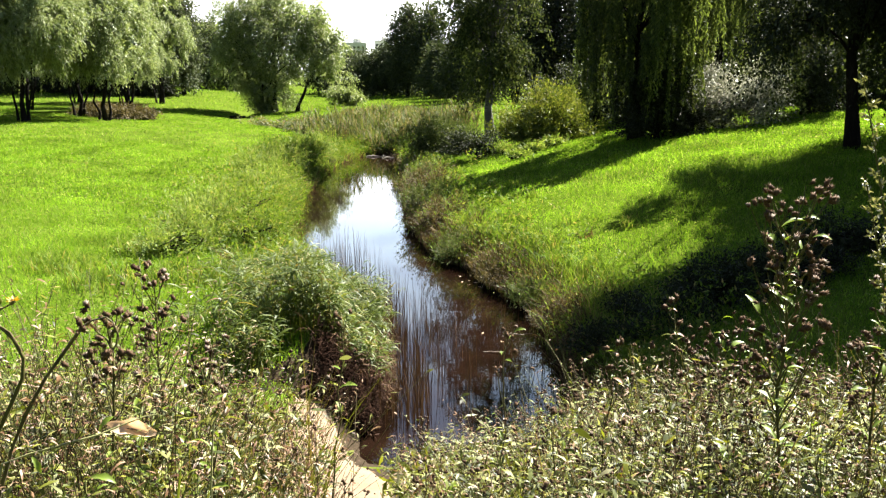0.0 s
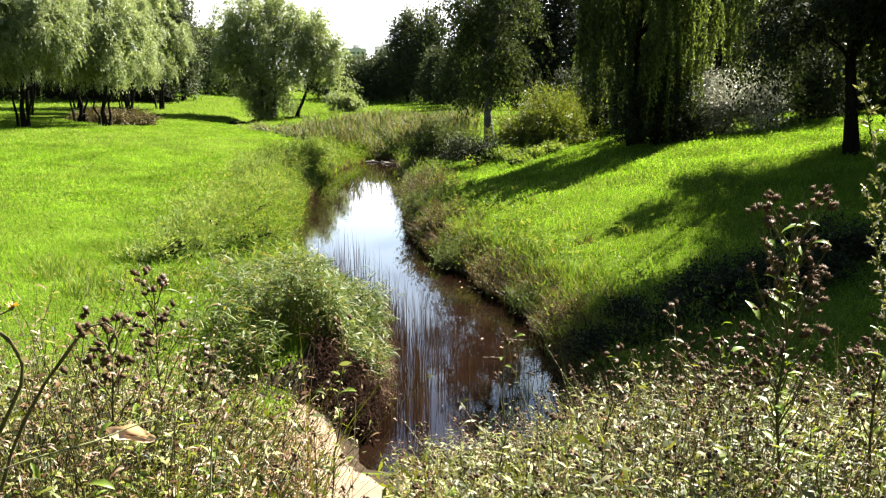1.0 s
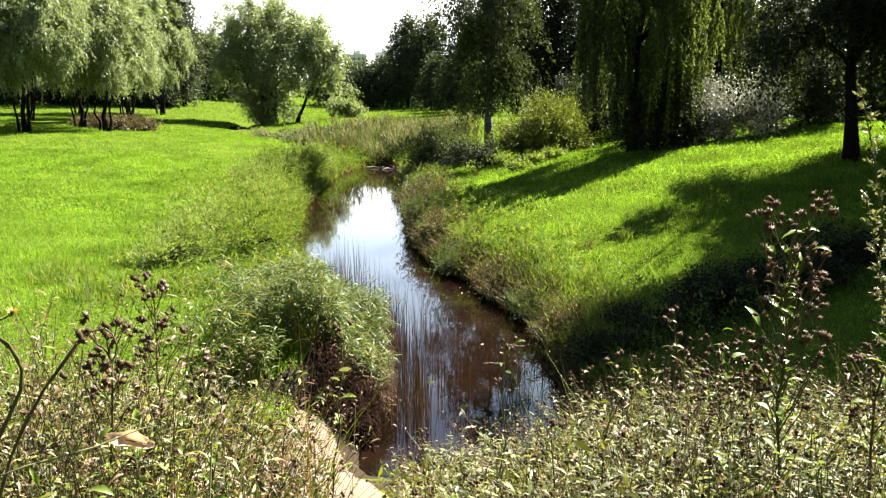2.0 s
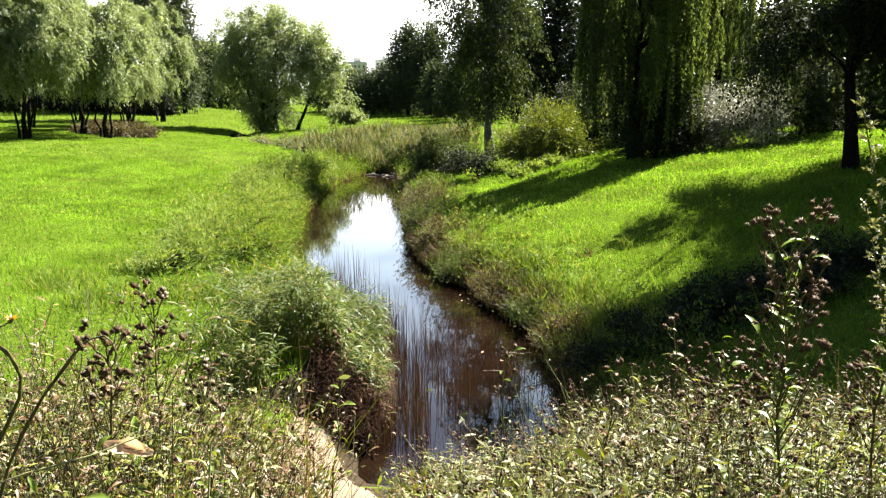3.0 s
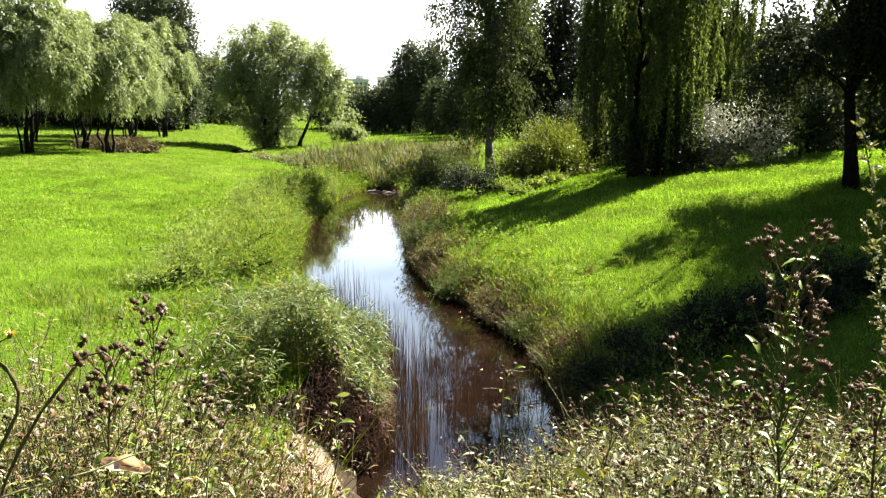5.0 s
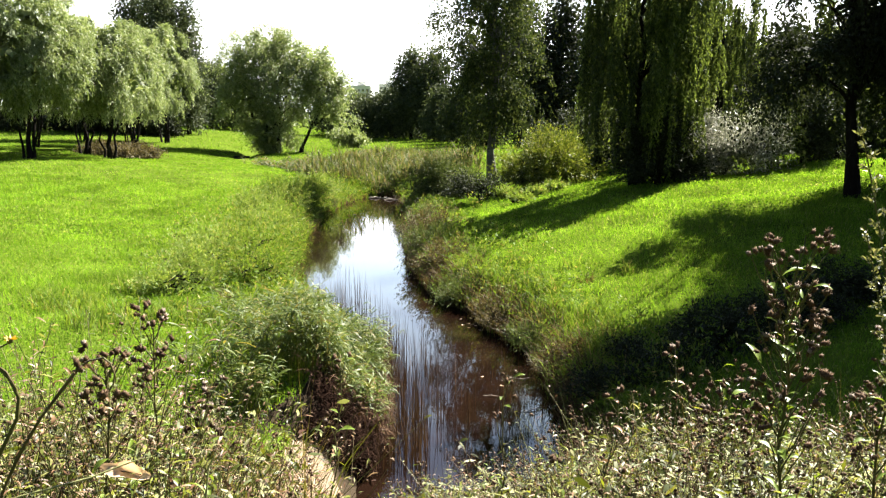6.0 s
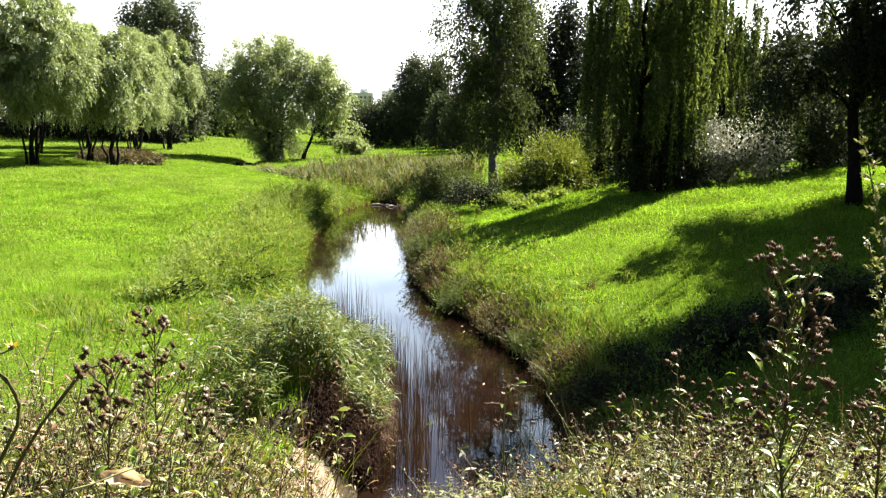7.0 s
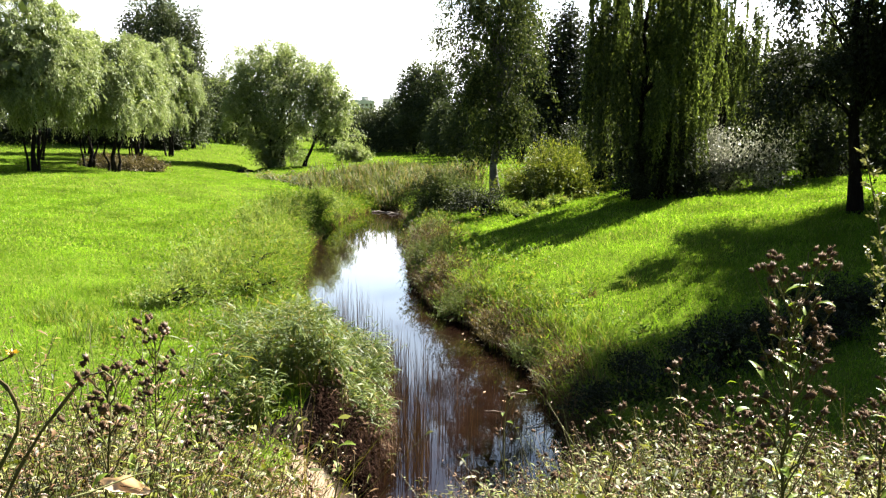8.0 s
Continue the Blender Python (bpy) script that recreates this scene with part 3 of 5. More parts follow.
    part("crown", mesh_from("crown", v, f, leaf_mat), root)
    return root


for k, (x, y, h, w, n, ln) in enumerate([(6.35, 27.4, 8.5, 2.05, 210, (1.5, 3.9)), (8.3, 28.6, 8.4, 1.25, 90, (1.2, 3.4)), (10.7, 33.2, 7.4, 1.7, 120, (1.0, 3.0)), (14.7, 30.6, 7.0, 1.4, 45, (0.8, 2.2)), (9.6, 36.6, 7.6, 1.6, 90, (1.0, 2.8))]):
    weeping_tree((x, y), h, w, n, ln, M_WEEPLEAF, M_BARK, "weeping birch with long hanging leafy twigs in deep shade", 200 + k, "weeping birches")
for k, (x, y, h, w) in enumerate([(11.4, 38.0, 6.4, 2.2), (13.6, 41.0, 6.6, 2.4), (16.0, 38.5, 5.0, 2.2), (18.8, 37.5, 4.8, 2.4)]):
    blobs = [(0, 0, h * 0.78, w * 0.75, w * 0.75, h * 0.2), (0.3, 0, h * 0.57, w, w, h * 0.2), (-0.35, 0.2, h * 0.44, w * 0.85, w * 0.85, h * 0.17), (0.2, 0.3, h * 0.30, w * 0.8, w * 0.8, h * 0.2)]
    tree("birch_tree", (x, y), blobs, [(0, 0, 0.2, 0, h * 0.95, 0.13), (0.4, 0.3, 0.7, 0.2, h * 0.8, 0.08)], M_SHADELEAF, M_BARK, "birch of the wood with leaves coloured dark for shade", "tree", "birches of the wood", n_clumps=650, per=36, leaf=(0.14, 0.06), droop=0.9, strand=1.6, limbs=20, seed=220 + k, spread=0.06, masses=70, tight=0.14, jitter=0.3, core=900)

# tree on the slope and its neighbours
# this crown takes the darkened leaf colour, shade painted in
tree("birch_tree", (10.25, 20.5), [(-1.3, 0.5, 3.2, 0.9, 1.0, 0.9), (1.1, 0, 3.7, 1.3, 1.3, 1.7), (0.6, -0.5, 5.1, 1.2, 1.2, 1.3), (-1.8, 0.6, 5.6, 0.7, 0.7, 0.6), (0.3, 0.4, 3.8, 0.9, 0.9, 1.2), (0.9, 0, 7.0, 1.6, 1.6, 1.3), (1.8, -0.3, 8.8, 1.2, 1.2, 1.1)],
     [(0, 0, -0.35, 0.1, 9.2, 0.15)], M_SHADELEAF, M_BARK, "birch with a leaning dark trunk on the sunny slope", n_clumps=1500, per=34, leaf=(0.10, 0.062), droop=1.0, strand=1.3, limbs=34, seed=31, spread=0.06, masses=90, tight=0.16, limb=0.25, core=420)
# birches added mostly out of view, placed for their shade on the slope
for k, (x, y, h, w) in enumerate([(13.6, 21.8, 8.0, 2.0), (13.0, 13.6, 11.0, 2.8), (12.6, 16.0, 12.6, 2.7), (11.6, 8.6, 11.0, 3.0)]):
    tree("birch_tree", (x, y), [(0, 0, h * 0.7, w * 0.9, w * 0.9, h * 0.26), (0.3, 0, h * 0.5, w, w, h * 0.22), (-0.5, 0.3, h * 0.4, w * 0.8, w * 0.8, h * 0.16)], [(0, 0, 0.2, 0, h * 0.9, 0.17)], M_BIRCHLEAF, M_BARK,
         "leafy birch shading the grassy slope", "tree", "slope birches", n_clumps=1400, per=26, leaf=(0.16, 0.09), droop=0.8, strand=1.3, limbs=18, seed=40 + k)
# unseen too; the crown lobes are laid out to shape the slope's shade
tree("birch_tree", (12.0, 18.0), [(-0.5, 0.6, 9.6, 1.5, 1.4, 1.5), (-0.4, 1.0, 11.2, 1.3, 1.1, 1.2), (0.2, 0, 8.0, 1.7, 1.7, 1.5), (0.0, -0.4, 6.2, 1.7, 1.7, 1.3), (-2.0, -0.6, 9.6, 1.4, 1.4, 1.3), (-2.6, -1.8, 8.8, 1.3, 1.3, 1.2)], [(0, 0, -0.3, 0.4, 11.5, 0.16)], M_BIRCHLEAF, M_BARK,
     "tall leafy birch shading the grassy slope", "tree", "slope birches", n_clumps=2000, per=26, leaf=(0.16, 0.09), droop=0.8, strand=1.1, limbs=22, seed=46, core=700)


def bush(name, at, blobs, mat, label, n, per, leaf, seed, droop=0.25, strand=0.6, spread=0.07):
    rng = np.random.default_rng(seed)
    st = [(rng.uniform(-0.2, 0.2), rng.uniform(-0.2, 0.2), b[0] * 0.8 + rng.uniform(-0.3, 0.3), b[1] * 0.8, b[2] * 0.9, 0.035) for b in blobs for _ in (0, 1)]
    return tree(name, at, blobs, st, mat, M_BARK, label, "bush", n_clumps=n, per=per, leaf=leaf, droop=droop, strand=strand, limbs=14, seed=seed, spread=spread, inner=0.3, masses=46, tight=0.24)


bush("bush", (3.7, 31.3), [(0, 0, 0.85, 1.3, 1.1, 0.75), (-0.7, 0, 0.65, 0.7, 0.8, 0.55), (0.9, 0.2, 0.7, 0.75, 0.8, 0.6), (0.1, 0, 1.25, 0.9, 0.8, 0.5)], M_BUSH, "rounded bright green bush on the bank", 1500, 24, (0.12, 0.036), 61, droop=-0.1, strand=0.65)
bush("bush", (9.6, 28.2), [(0, 0, 1.1, 1.05, 0.9, 1.0), (-0.7, 0, 0.9, 0.7, 0.7, 0.8), (0.75, 0, 1.2, 0.8, 0.8, 1.0)], M_SILVER, "bush with pale silvery leaves under the birches", 1000, 22, (0.09, 0.036), 62, droop=0.0)
bush("bush", (11.3, 28.9), [(0, 0, 1.1, 0.8, 0.8, 1.0), (0.5, 0, 1.5, 0.7, 0.7, 1.1)], M_SHRUB, "dull olive bush beside the silvery one", 300, 20, (0.09, 0.035), 63)
# shade at the foot of the birches is put into these bushes' colour
bush("bush", (7.0, 26.9), [(-0.3, 0, 0.7, 0.7, 0.6, 0.8), (0.6, 0.1, 0.8, 0.8, 0.6, 0.9), (0.2, 0, 1.5, 0.8, 0.6, 0.9), (-0.7, 0.2, 1.3, 0.7, 0.6, 1.0), (0.1, 0.4, 2.1, 0.8, 0.6, 0.9)], M_SHADELEAF, "bush at the foot of the weeping birches, coloured dark for shade", 640, 22, (0.10, 0.05), 66)
bush("bush", (8.1, 27.7), [(0, 0, 0.6, 0.7, 0.6, 0.7), (-0.5, 0.1, 0.9, 0.6, 0.6, 0.8)], M_SHADELEAF, "bush between the weeping birches, coloured dark for shade", 320, 22, (0.10, 0.05), 69)
for k, (x, y, q) in enumerate([(2.5, 27.4, 0.24), (3.1, 28.5, 0.26), (3.9, 29.0, 0.25), (2.2, 28.9, 0.28)]):
    bush("bush", (x, y), [(0, 0, 0.55 * q, 1.1 * q, 1.0 * q, 0.6 * q), (0.9 * q, 0.3 * q, 0.5 * q, 0.8 * q, 0.8 * q, 0.5 * q)], M_BANKSHRUB, "low light green leafy plant on the grass", 90, 18, (0.10, 0.04), 540 + k, droop=-0.1, strand=0.22, spread=0.04)
for k, (x, y) in enumerate([(4.7, 32.9), (5.3, 33.3), (5.9, 32.6)]):
    bush("bush", (x, y), [(0, 0, 0.6, 0.4, 0.4, 0.6), (0.15, 0, 1.2, 0.25, 0.3, 0.45)], M_SHRUB, "slender upright green shoots behind the rounded bush", 46, 26, (0.10, 0.03), 548 + k, droop=-0.7, strand=0.9, spread=0.03)
bush("bush", (12.9, 29.6), [(0, 0, 1.0, 1.0, 0.8, 1.0), (0.5, 0, 1.5, 0.8, 0.7, 0.9)], M_SHADELEAF, "leafy bush at the edge of the wood, darkened for shade", 380, 22, (0.11, 0.05), 67)

bush("bush", (-9.4, 79.0), [(0, 0, 1.0, 1.3, 1.2, 0.9), (0.8, 0, 0.8, 0.9, 0.9, 0.7)], M_WILLOW, "low rounded grey-green bush on the far meadow", 240, 20, (0.2, 0.09), 64)
bush("bush", (0.35, 33.2), [(-0.2, 0, 0.55, 0.9, 0.8, 0.55), (-1.1, 0.4, 0.55, 0.8, 0.8, 0.55), (0.6, -0.6, 0.4, 0.6, 0.7, 0.45), (-0.6, 0.2, 0.85, 0.6, 0.6, 0.4)], M_SHRUB, "olive shrub with upright shoots on the bank", 560, 22, (0.11, 0.036), 65, droop=-0.1, strand=0.6)
bush("bush", (1.5, 29.6), [(0, 0, 0.4, 0.7, 0.6, 0.5), (-0.7, 0.6, 0.4, 0.6, 0.6, 0.45)], M_SHADELEAF, "low bush hanging over the bank, darkened for shade", 260, 22, (0.09, 0.035), 68)

# darkened bushes fill the shade under the trees
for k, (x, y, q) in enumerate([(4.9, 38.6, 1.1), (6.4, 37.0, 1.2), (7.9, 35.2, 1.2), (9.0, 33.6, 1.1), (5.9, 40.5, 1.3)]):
    bush("bush", (x, y), [(0, 0, 0.9 * q, 1.0 * q, 0.8 * q, 0.9 * q), (0.7 * q, 0.2, 1.2 * q, 0.8 * q, 0.7 * q, 0.9 * q), (-0.6 * q, 0.1, 0.7 * q, 0.7 * q, 0.7 * q, 0.7 * q)], M_SHADELEAF, "leafy bush under the trees of the wood, darkened for shade", 460, 22, (0.15, 0.07), 530 + k)

# darkened bushes stand in for the shade under the willow crowns
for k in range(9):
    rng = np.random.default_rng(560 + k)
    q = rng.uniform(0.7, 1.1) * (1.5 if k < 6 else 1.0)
    bush("bush", (-46.5 + 2.2 * k + rng.uniform(-0.4, 0.4), 85.0 + rng.uniform(-2, 2)), [(0, 0, 0.9 * q, 1.2 * q, 0.9 * q, 0.9 * q), (0.9 * q, 0.2, 0.7 * q, 0.9 * q, 0.8 * q, 0.7 * q), (-0.8 * q, 0.1, 0.8 * q, 0.9 * q, 0.8 * q, 0.8 * q)], M_SHADELEAF, "bush behind the willows, coloured dark to give shade", 260, 20, (0.26, 0.12), 560 + k)

for k, (x, y, q) in enumerate([(-20.3, 52.6, 0.5), (-21.6, 53.8, 0.6), (-22.6, 55.2, 0.6), (-19.9, 54.4, 0.5), (-24.2, 57.0, 0.7), (-22.0, 58.0, 0.6)]):
    bush("bush", (x, y), [(0, 0, 0.6 * q, 1.1 * q, 0.9 * q, 0.6 * q), (0.9 * q, 0.2, 0.5 * q, 0.9 * q, 0.8 * q, 0.5 * q), (-0.8 * q, 0.1, 0.5 * q, 0.9 * q, 0.8 * q, 0.5 * q)], M_BRUSH, "low reddish brown weeds under the willows", 200, 20, (0.16, 0.06), 580 + k)

# brush along the water's edge
for k, (side, y, off, q) in enumerate([(0, 36.0, 0.5, 1.0), (0, 33.0, 0.3, 0.9), (0, 29.2, 0.5, 0.9), (0, 25.6, 0.3, 0.8), (0, 22.6, 0.6, 0.9), (0, 19.8, 0.35, 0.9), (0, 24.4, 0.5, 0.8), (0, 20.6, 0.6, 0.9), (0, 18.6, 1.5, 0.9), (0, 17.9, 0.7, 1.0), (0, 16.9, 1.9, 0.9), (0, 15.8, 0.9, 0.9), (0, 27.2, 0.9, 1.0), (0, 31.0, 0.7, 1.1), (0, 14.6, 2.4, 0.8), (1, 26.5, 0.45, 0.8), (1, 24.0, 0.5, 0.9), (1, 21.8, 0.4, 0.8), (1, 19.6, 0.4, 0.7), (1, 17.4, 0.1, 0.65), (1, 15.4, 0.1, 0.6), (1, 13.8, 0.05, 0.5), (1, 12.4, 0.1, 0.45)]):
    x = float(edges(np.array([y]))[side][0]) + (off if side else -off - 0.35)
    bush("bush", (x, y), [(0, 0, 0.42 * q, 0.55 * q, 0.6 * q, 0.4 * q), (0.35 * q, 0.5 * q, 0.36 * q, 0.4 * q, 0.5 * q, 0.36 * q), (-0.3 * q, -0.5 * q, 0.34 * q, 0.4 * q, 0.5 * q, 0.34 * q)], ((M_BANKSHRUB, M_BANKGRASS)[k % 2] if not side else (M_BRUSH, M_SHRUB)[k % 2]), "low soft brush along the water's edge", 300, 22, (0.045 + 0.0022 * y, 0.010 + 0.0004 * y), 500 + k, droop=-0.15, strand=0.5 * q, spread=0.04)

for k, (x, y) in enumerate([(14.4, 31.6), (15.9, 32.4), (17.4, 32.2), (19.0, 33.0)]):
    bush("bush", (x, y), [(0, 0, 1.1, 1.1, 0.9, 1.1), (0.7, 0.2, 1.5, 0.9, 0.8, 1.1), (-0.6, 0.1, 0.9, 0.8, 0.8, 0.9)], M_SHADELEAF, "leafy bush at the edge of the wood, darkened for shade", 420, 22, (0.12, 0.05), 80 + k)
# low bushes whose leaf colour carries the slope's shade
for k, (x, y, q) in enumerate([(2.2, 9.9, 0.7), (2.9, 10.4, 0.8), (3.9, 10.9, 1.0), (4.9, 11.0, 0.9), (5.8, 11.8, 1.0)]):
    bush("bush", (x, y), [(0, 0, 0.3 * q, 0.6 * q, 0.5 * q, 0.35 * q), (0.5 * q, 0.1, 0.25 * q, 0.4 * q, 0.4 * q, 0.3 * q), (-0.4 * q, 0.2, 0.25 * q, 0.4 * q, 0.4 * q, 0.3 * q)], M_SHADELEAF, "low leafy bush on the slope, coloured dark for shade", 330, 22, (0.05, 0.022), 70 + k, strand=0.3, spread=0.04)

# far trees, hedges
def far_tree(x, y, h, w, mat, label, seed, n=700, leaf=(0.30, 0.15)):
    rng = np.random.default_rng(seed)
    blobs = [(rng.uniform(-0.2, 0.2) * w, 0, h * z, w * r, w * r, h * 0.17) for z, r in ((0.25, 0.8), (0.42, 1.0), (0.6, 0.85), (0.78, 0.6), (0.88, 0.35))]
    return tree("tree", (x, y), blobs, [(0, 0, 0, 0, h * 0.9, 0.2)], mat, M_BARK, label, "tree", "far trees", n_clumps=n, per=22, leaf=leaf, droop=0.5, strand=1.6, limbs=8, seed=seed, spread=0.3)


DARK = "dark leafy tree at the edge of the wood"
# beyond 80 m the leaf colour includes haze
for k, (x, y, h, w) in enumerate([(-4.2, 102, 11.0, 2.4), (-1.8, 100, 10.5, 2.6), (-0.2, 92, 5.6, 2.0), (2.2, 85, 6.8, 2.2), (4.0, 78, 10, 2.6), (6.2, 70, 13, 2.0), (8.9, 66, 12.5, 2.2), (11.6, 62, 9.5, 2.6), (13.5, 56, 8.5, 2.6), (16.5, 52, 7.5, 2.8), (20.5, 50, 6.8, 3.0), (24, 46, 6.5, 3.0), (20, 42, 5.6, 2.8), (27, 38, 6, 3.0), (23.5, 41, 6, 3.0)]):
    far_tree(x, y, h, w, M_HAZELEAF if y > 80 else M_SHADELEAF, DARK, 300 + k)
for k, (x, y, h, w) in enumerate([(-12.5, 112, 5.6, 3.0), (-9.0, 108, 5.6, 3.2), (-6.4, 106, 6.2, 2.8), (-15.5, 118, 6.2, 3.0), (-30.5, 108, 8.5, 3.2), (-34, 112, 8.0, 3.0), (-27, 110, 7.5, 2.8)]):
    far_tree(x, y, h, w, M_HAZELEAF, "dark spreading tree behind the far meadow", 340 + k)
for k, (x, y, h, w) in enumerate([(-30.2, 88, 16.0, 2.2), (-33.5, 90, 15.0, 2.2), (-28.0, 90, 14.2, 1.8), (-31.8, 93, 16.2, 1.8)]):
    far_tree(x, y, h, w, M_HAZELEAF, "tall poplar standing above the willows", 360 + k)

# ---------------------------------------------------------------- grass


def scatter(rng, n, x0, x1, y0, y1):
    return rng.uniform(x0, x1, n), rng.uniform(y0, y1, n)


def gap(x, y):
    l, r = edges(y)
    return np.maximum(l - x, x - r)


def stuff(name, pieces, mat, label, category):
    v, f = join(pieces)
    return tagged(new(name, mesh_from(name, v, f, mat)), label, category, kind="stuff")


def lawn():
    rng = np.random.default_rng(5)
    out, leaves = [], []
    for n, x0, x1, y0, y1, h, w in ((270000, -13, 13, 7, 20, 0.10, 0.012), (200000, -20, 20, 20, 36, 0.11, 0.024), (190000, -42, 32, 36, 70, 0.10, 0.035), (130000, -70, 50, 70, 140, 0.15, 0.06), (60000, -16, 16, -9, 7, 0.16, 0.014)):
        x, y = scatter(rng, n, x0, x1, y0, y1)
        clump = 0.5 + 0.5 * np.sin(1.7 * x + 2.0 * np.sin(0.9 * y)) * np.sin(1.9 * y + 1.5 * np.sin(1.1 * x))
        k = (gap(x, y) > 0.7) & ((weedy(x, y) < 0.5 * rng.random(n)) | (np.abs(x) > np.maximum(y, 1.5) * (0.6 + 0.5 * rng.random(n))))
        x, y, clump = x[k], y[k], clump[k]
        P = np.stack([x, y, height(x, y) - 0.01], 1)
        out.append(blades(rng, P, h * rng.uniform(0.5, 1.2, len(x)) * (0.7 + 0.6 * clump), w * rng.uniform(0.6, 1.3, len(x)), 0.8))
    for n, x0, x1, y0, y1, L in ((70000, -13, 13, 7, 20, 0.035), (60000, -20, 20, 20, 36, 0.06), (60000, -42, 32, 36, 70, 0.07)):
        x, y = scatter(rng, n, x0, x1, y0, y1)
        k = (gap(x, y) > 0.7) & (np.sin(0.7 * x + 1.3 * np.sin(0.5 * y)) * np.sin(0.8 * y) + rng.normal(0, 0.5, n) > -0.2)
        x, y = x[k], y[k]
        P = np.stack([x, y, height(x, y) + rng.uniform(0.04, 0.10, len(x))], 1)
        D = unit(rng.normal(size=P.shape) * np.array([1, 1, 0.35]))
        v, f = leaf_cloud(rng, P, D, L * rng.uniform(0.6, 1.4, len(x)), L * 0.6)
        leaves.append((v, f))
    stuff("clover", leaves, M_LAWN, "small bright clover leaves in the meadow grass", "grass")
    v, f = join(out)
    tagged(new("grass", mesh_from("grass", v, f, M_LAWN)), "bright green short meadow grass in the sun", "grass", kind="stuff")


lawn()


def tussocks(rng, x, y, radius, tall, per, wide, lean=0.6, foot=0.0):
    """Tufts of bent blades round the centres x, y."""
    n = len(x)
    a, r = rng.uniform(0, 2 * np.pi, (n, per)), np.sqrt(rng.random((n, per))) * np.asarray(radius)[:, None]
    px, py = (x[:, None] + r * np.cos(a)).ravel(), (y[:, None] + r * np.sin(a)).ravel()
    P = np.stack([px, py, np.maximum(height(px, py), foot) - 0.03], 1)
    H = (np.asarray(tall)[:, None] * rng.uniform(0.45, 1.15, (n, per))).ravel()
    W = (np.asarray(wide)[:, None] * rng.uniform(0.6, 1.4, (n, per))).ravel()
    return blades(rng, P, H, W, lean, 3)


def bank_grass():
    """Tall uneven tufts along both edges of the water."""
    rng = np.random.default_rng(6)
    green, dry = [], []
    for side, n, fall in ((-1, 1700, 0.65), (1, 1500, 0.4)):
        y = 8.0 + 35 * rng.random(n) ** 1.2
        l, r = edges(y)
        s = rng.exponential(fall, n) - 0.05
        x = np.where(side < 0, l - s, r + s)
        k = ((y > 10.2) | (side > 0)) & (s < 3.2)
        x, y, s = x[k], y[k], s[k]
        rad, tall = rng.uniform(0.10, 0.28, len(x)), rng.uniform(0.2, 0.65, len(x)) * np.clip(1.15 - 0.22 * s, 0.4, 1.1)
        tall = tall * np.where(y > 28, 0.65, 1.0)
        wide = 0.008 + 0.0007 * y
        d = rng.random(len(x)) < (np.where(s < 0.15, 0.35, 0.04) if side < 0 else np.where(s < 0.35, 0.85, 0.05))
        green.append(tussocks(rng, x[~d], y[~d], rad[~d], tall[~d], 44, wide[~d], 0.75, -0.05))
        dry.append(tussocks(rng, x[d], y[d], rad[d], tall[d], 44, wide[d], 0.85, -0.05))
    stuff("bank_grass", green, M_BANKGRASS, "tall uneven green grass along the water's edge", "grass")
    stuff("dry_bank_grass", dry, M_DRYGRASS, "dry brownish grass hanging over the water's edge", "grass")


bank_grass()


def bank_weeds():
    """Leafy weeds in clumps among the bank grass."""
    rng = np.random.default_rng(16)
    n, per = 900, 60
    y = 8.6 + 34 * rng.random(n) ** 1.2
    l, r = edges(y)
    left = rng.random(n) < 0.6
    s = rng.exponential(0.8, n) + 0.05
    x = np.where(left, l - s * 1.3, r + s * 0.8)
    tall = rng.uniform(0.2, 0.6, n)
    k = ~left | (y > 10.4)
    x, y, tall = x[k], y[k], tall[k]
    n = len(x)
    C = np.stack([x, y, height(x, y)], 1)
    P = C[:, None] + np.stack([rng.normal(0, 0.16, (n, per)), rng.normal(0, 0.16, (n, per)), rng.random((n, per)) ** 0.8 * tall[:, None]], -1)
    L = (rng.uniform(0.05, 0.10, (n, per)) * (0.8 + 0.02 * y[:, None])).ravel()
    P = P.reshape(-1, 3)
    D = unit(rng.normal(size=P.shape) + np.array([0, 0, 0.6]))
    stuff("bank_weeds", [leaf_cloud(rng, P, D, L, L * 0.3, 0.15)], M_BANKGRASS, "leafy green weeds along the water's edge", "weeds")


bank_weeds()


def dark_tufts():
    """Single taller tufts that stand out of the left meadow."""
    rng = np.random.default_rng(18)
    for x, y, r, h in ((-5.5, 14.7, 0.5, 0.46), (-5.1, 12.2, 0.7, 0.42), (-5.0, 20.5, 0.5, 0.4), (-6.3, 13.2, 0.6, 0.3), (-4.2, 12.9, 0.6, 0.4)):
        v, f = tussocks(rng, np.array([x]), np.array([y]), [r], [h], 520, [0.014], 0.8)
        tagged(new("grass_tuft", mesh_from("grass_tuft", v, f, M_BANKGRASS)), "taller dark green grass tuft in the meadow", "grass tuft", "meadow tufts", kind="stuff")


dark_tufts()


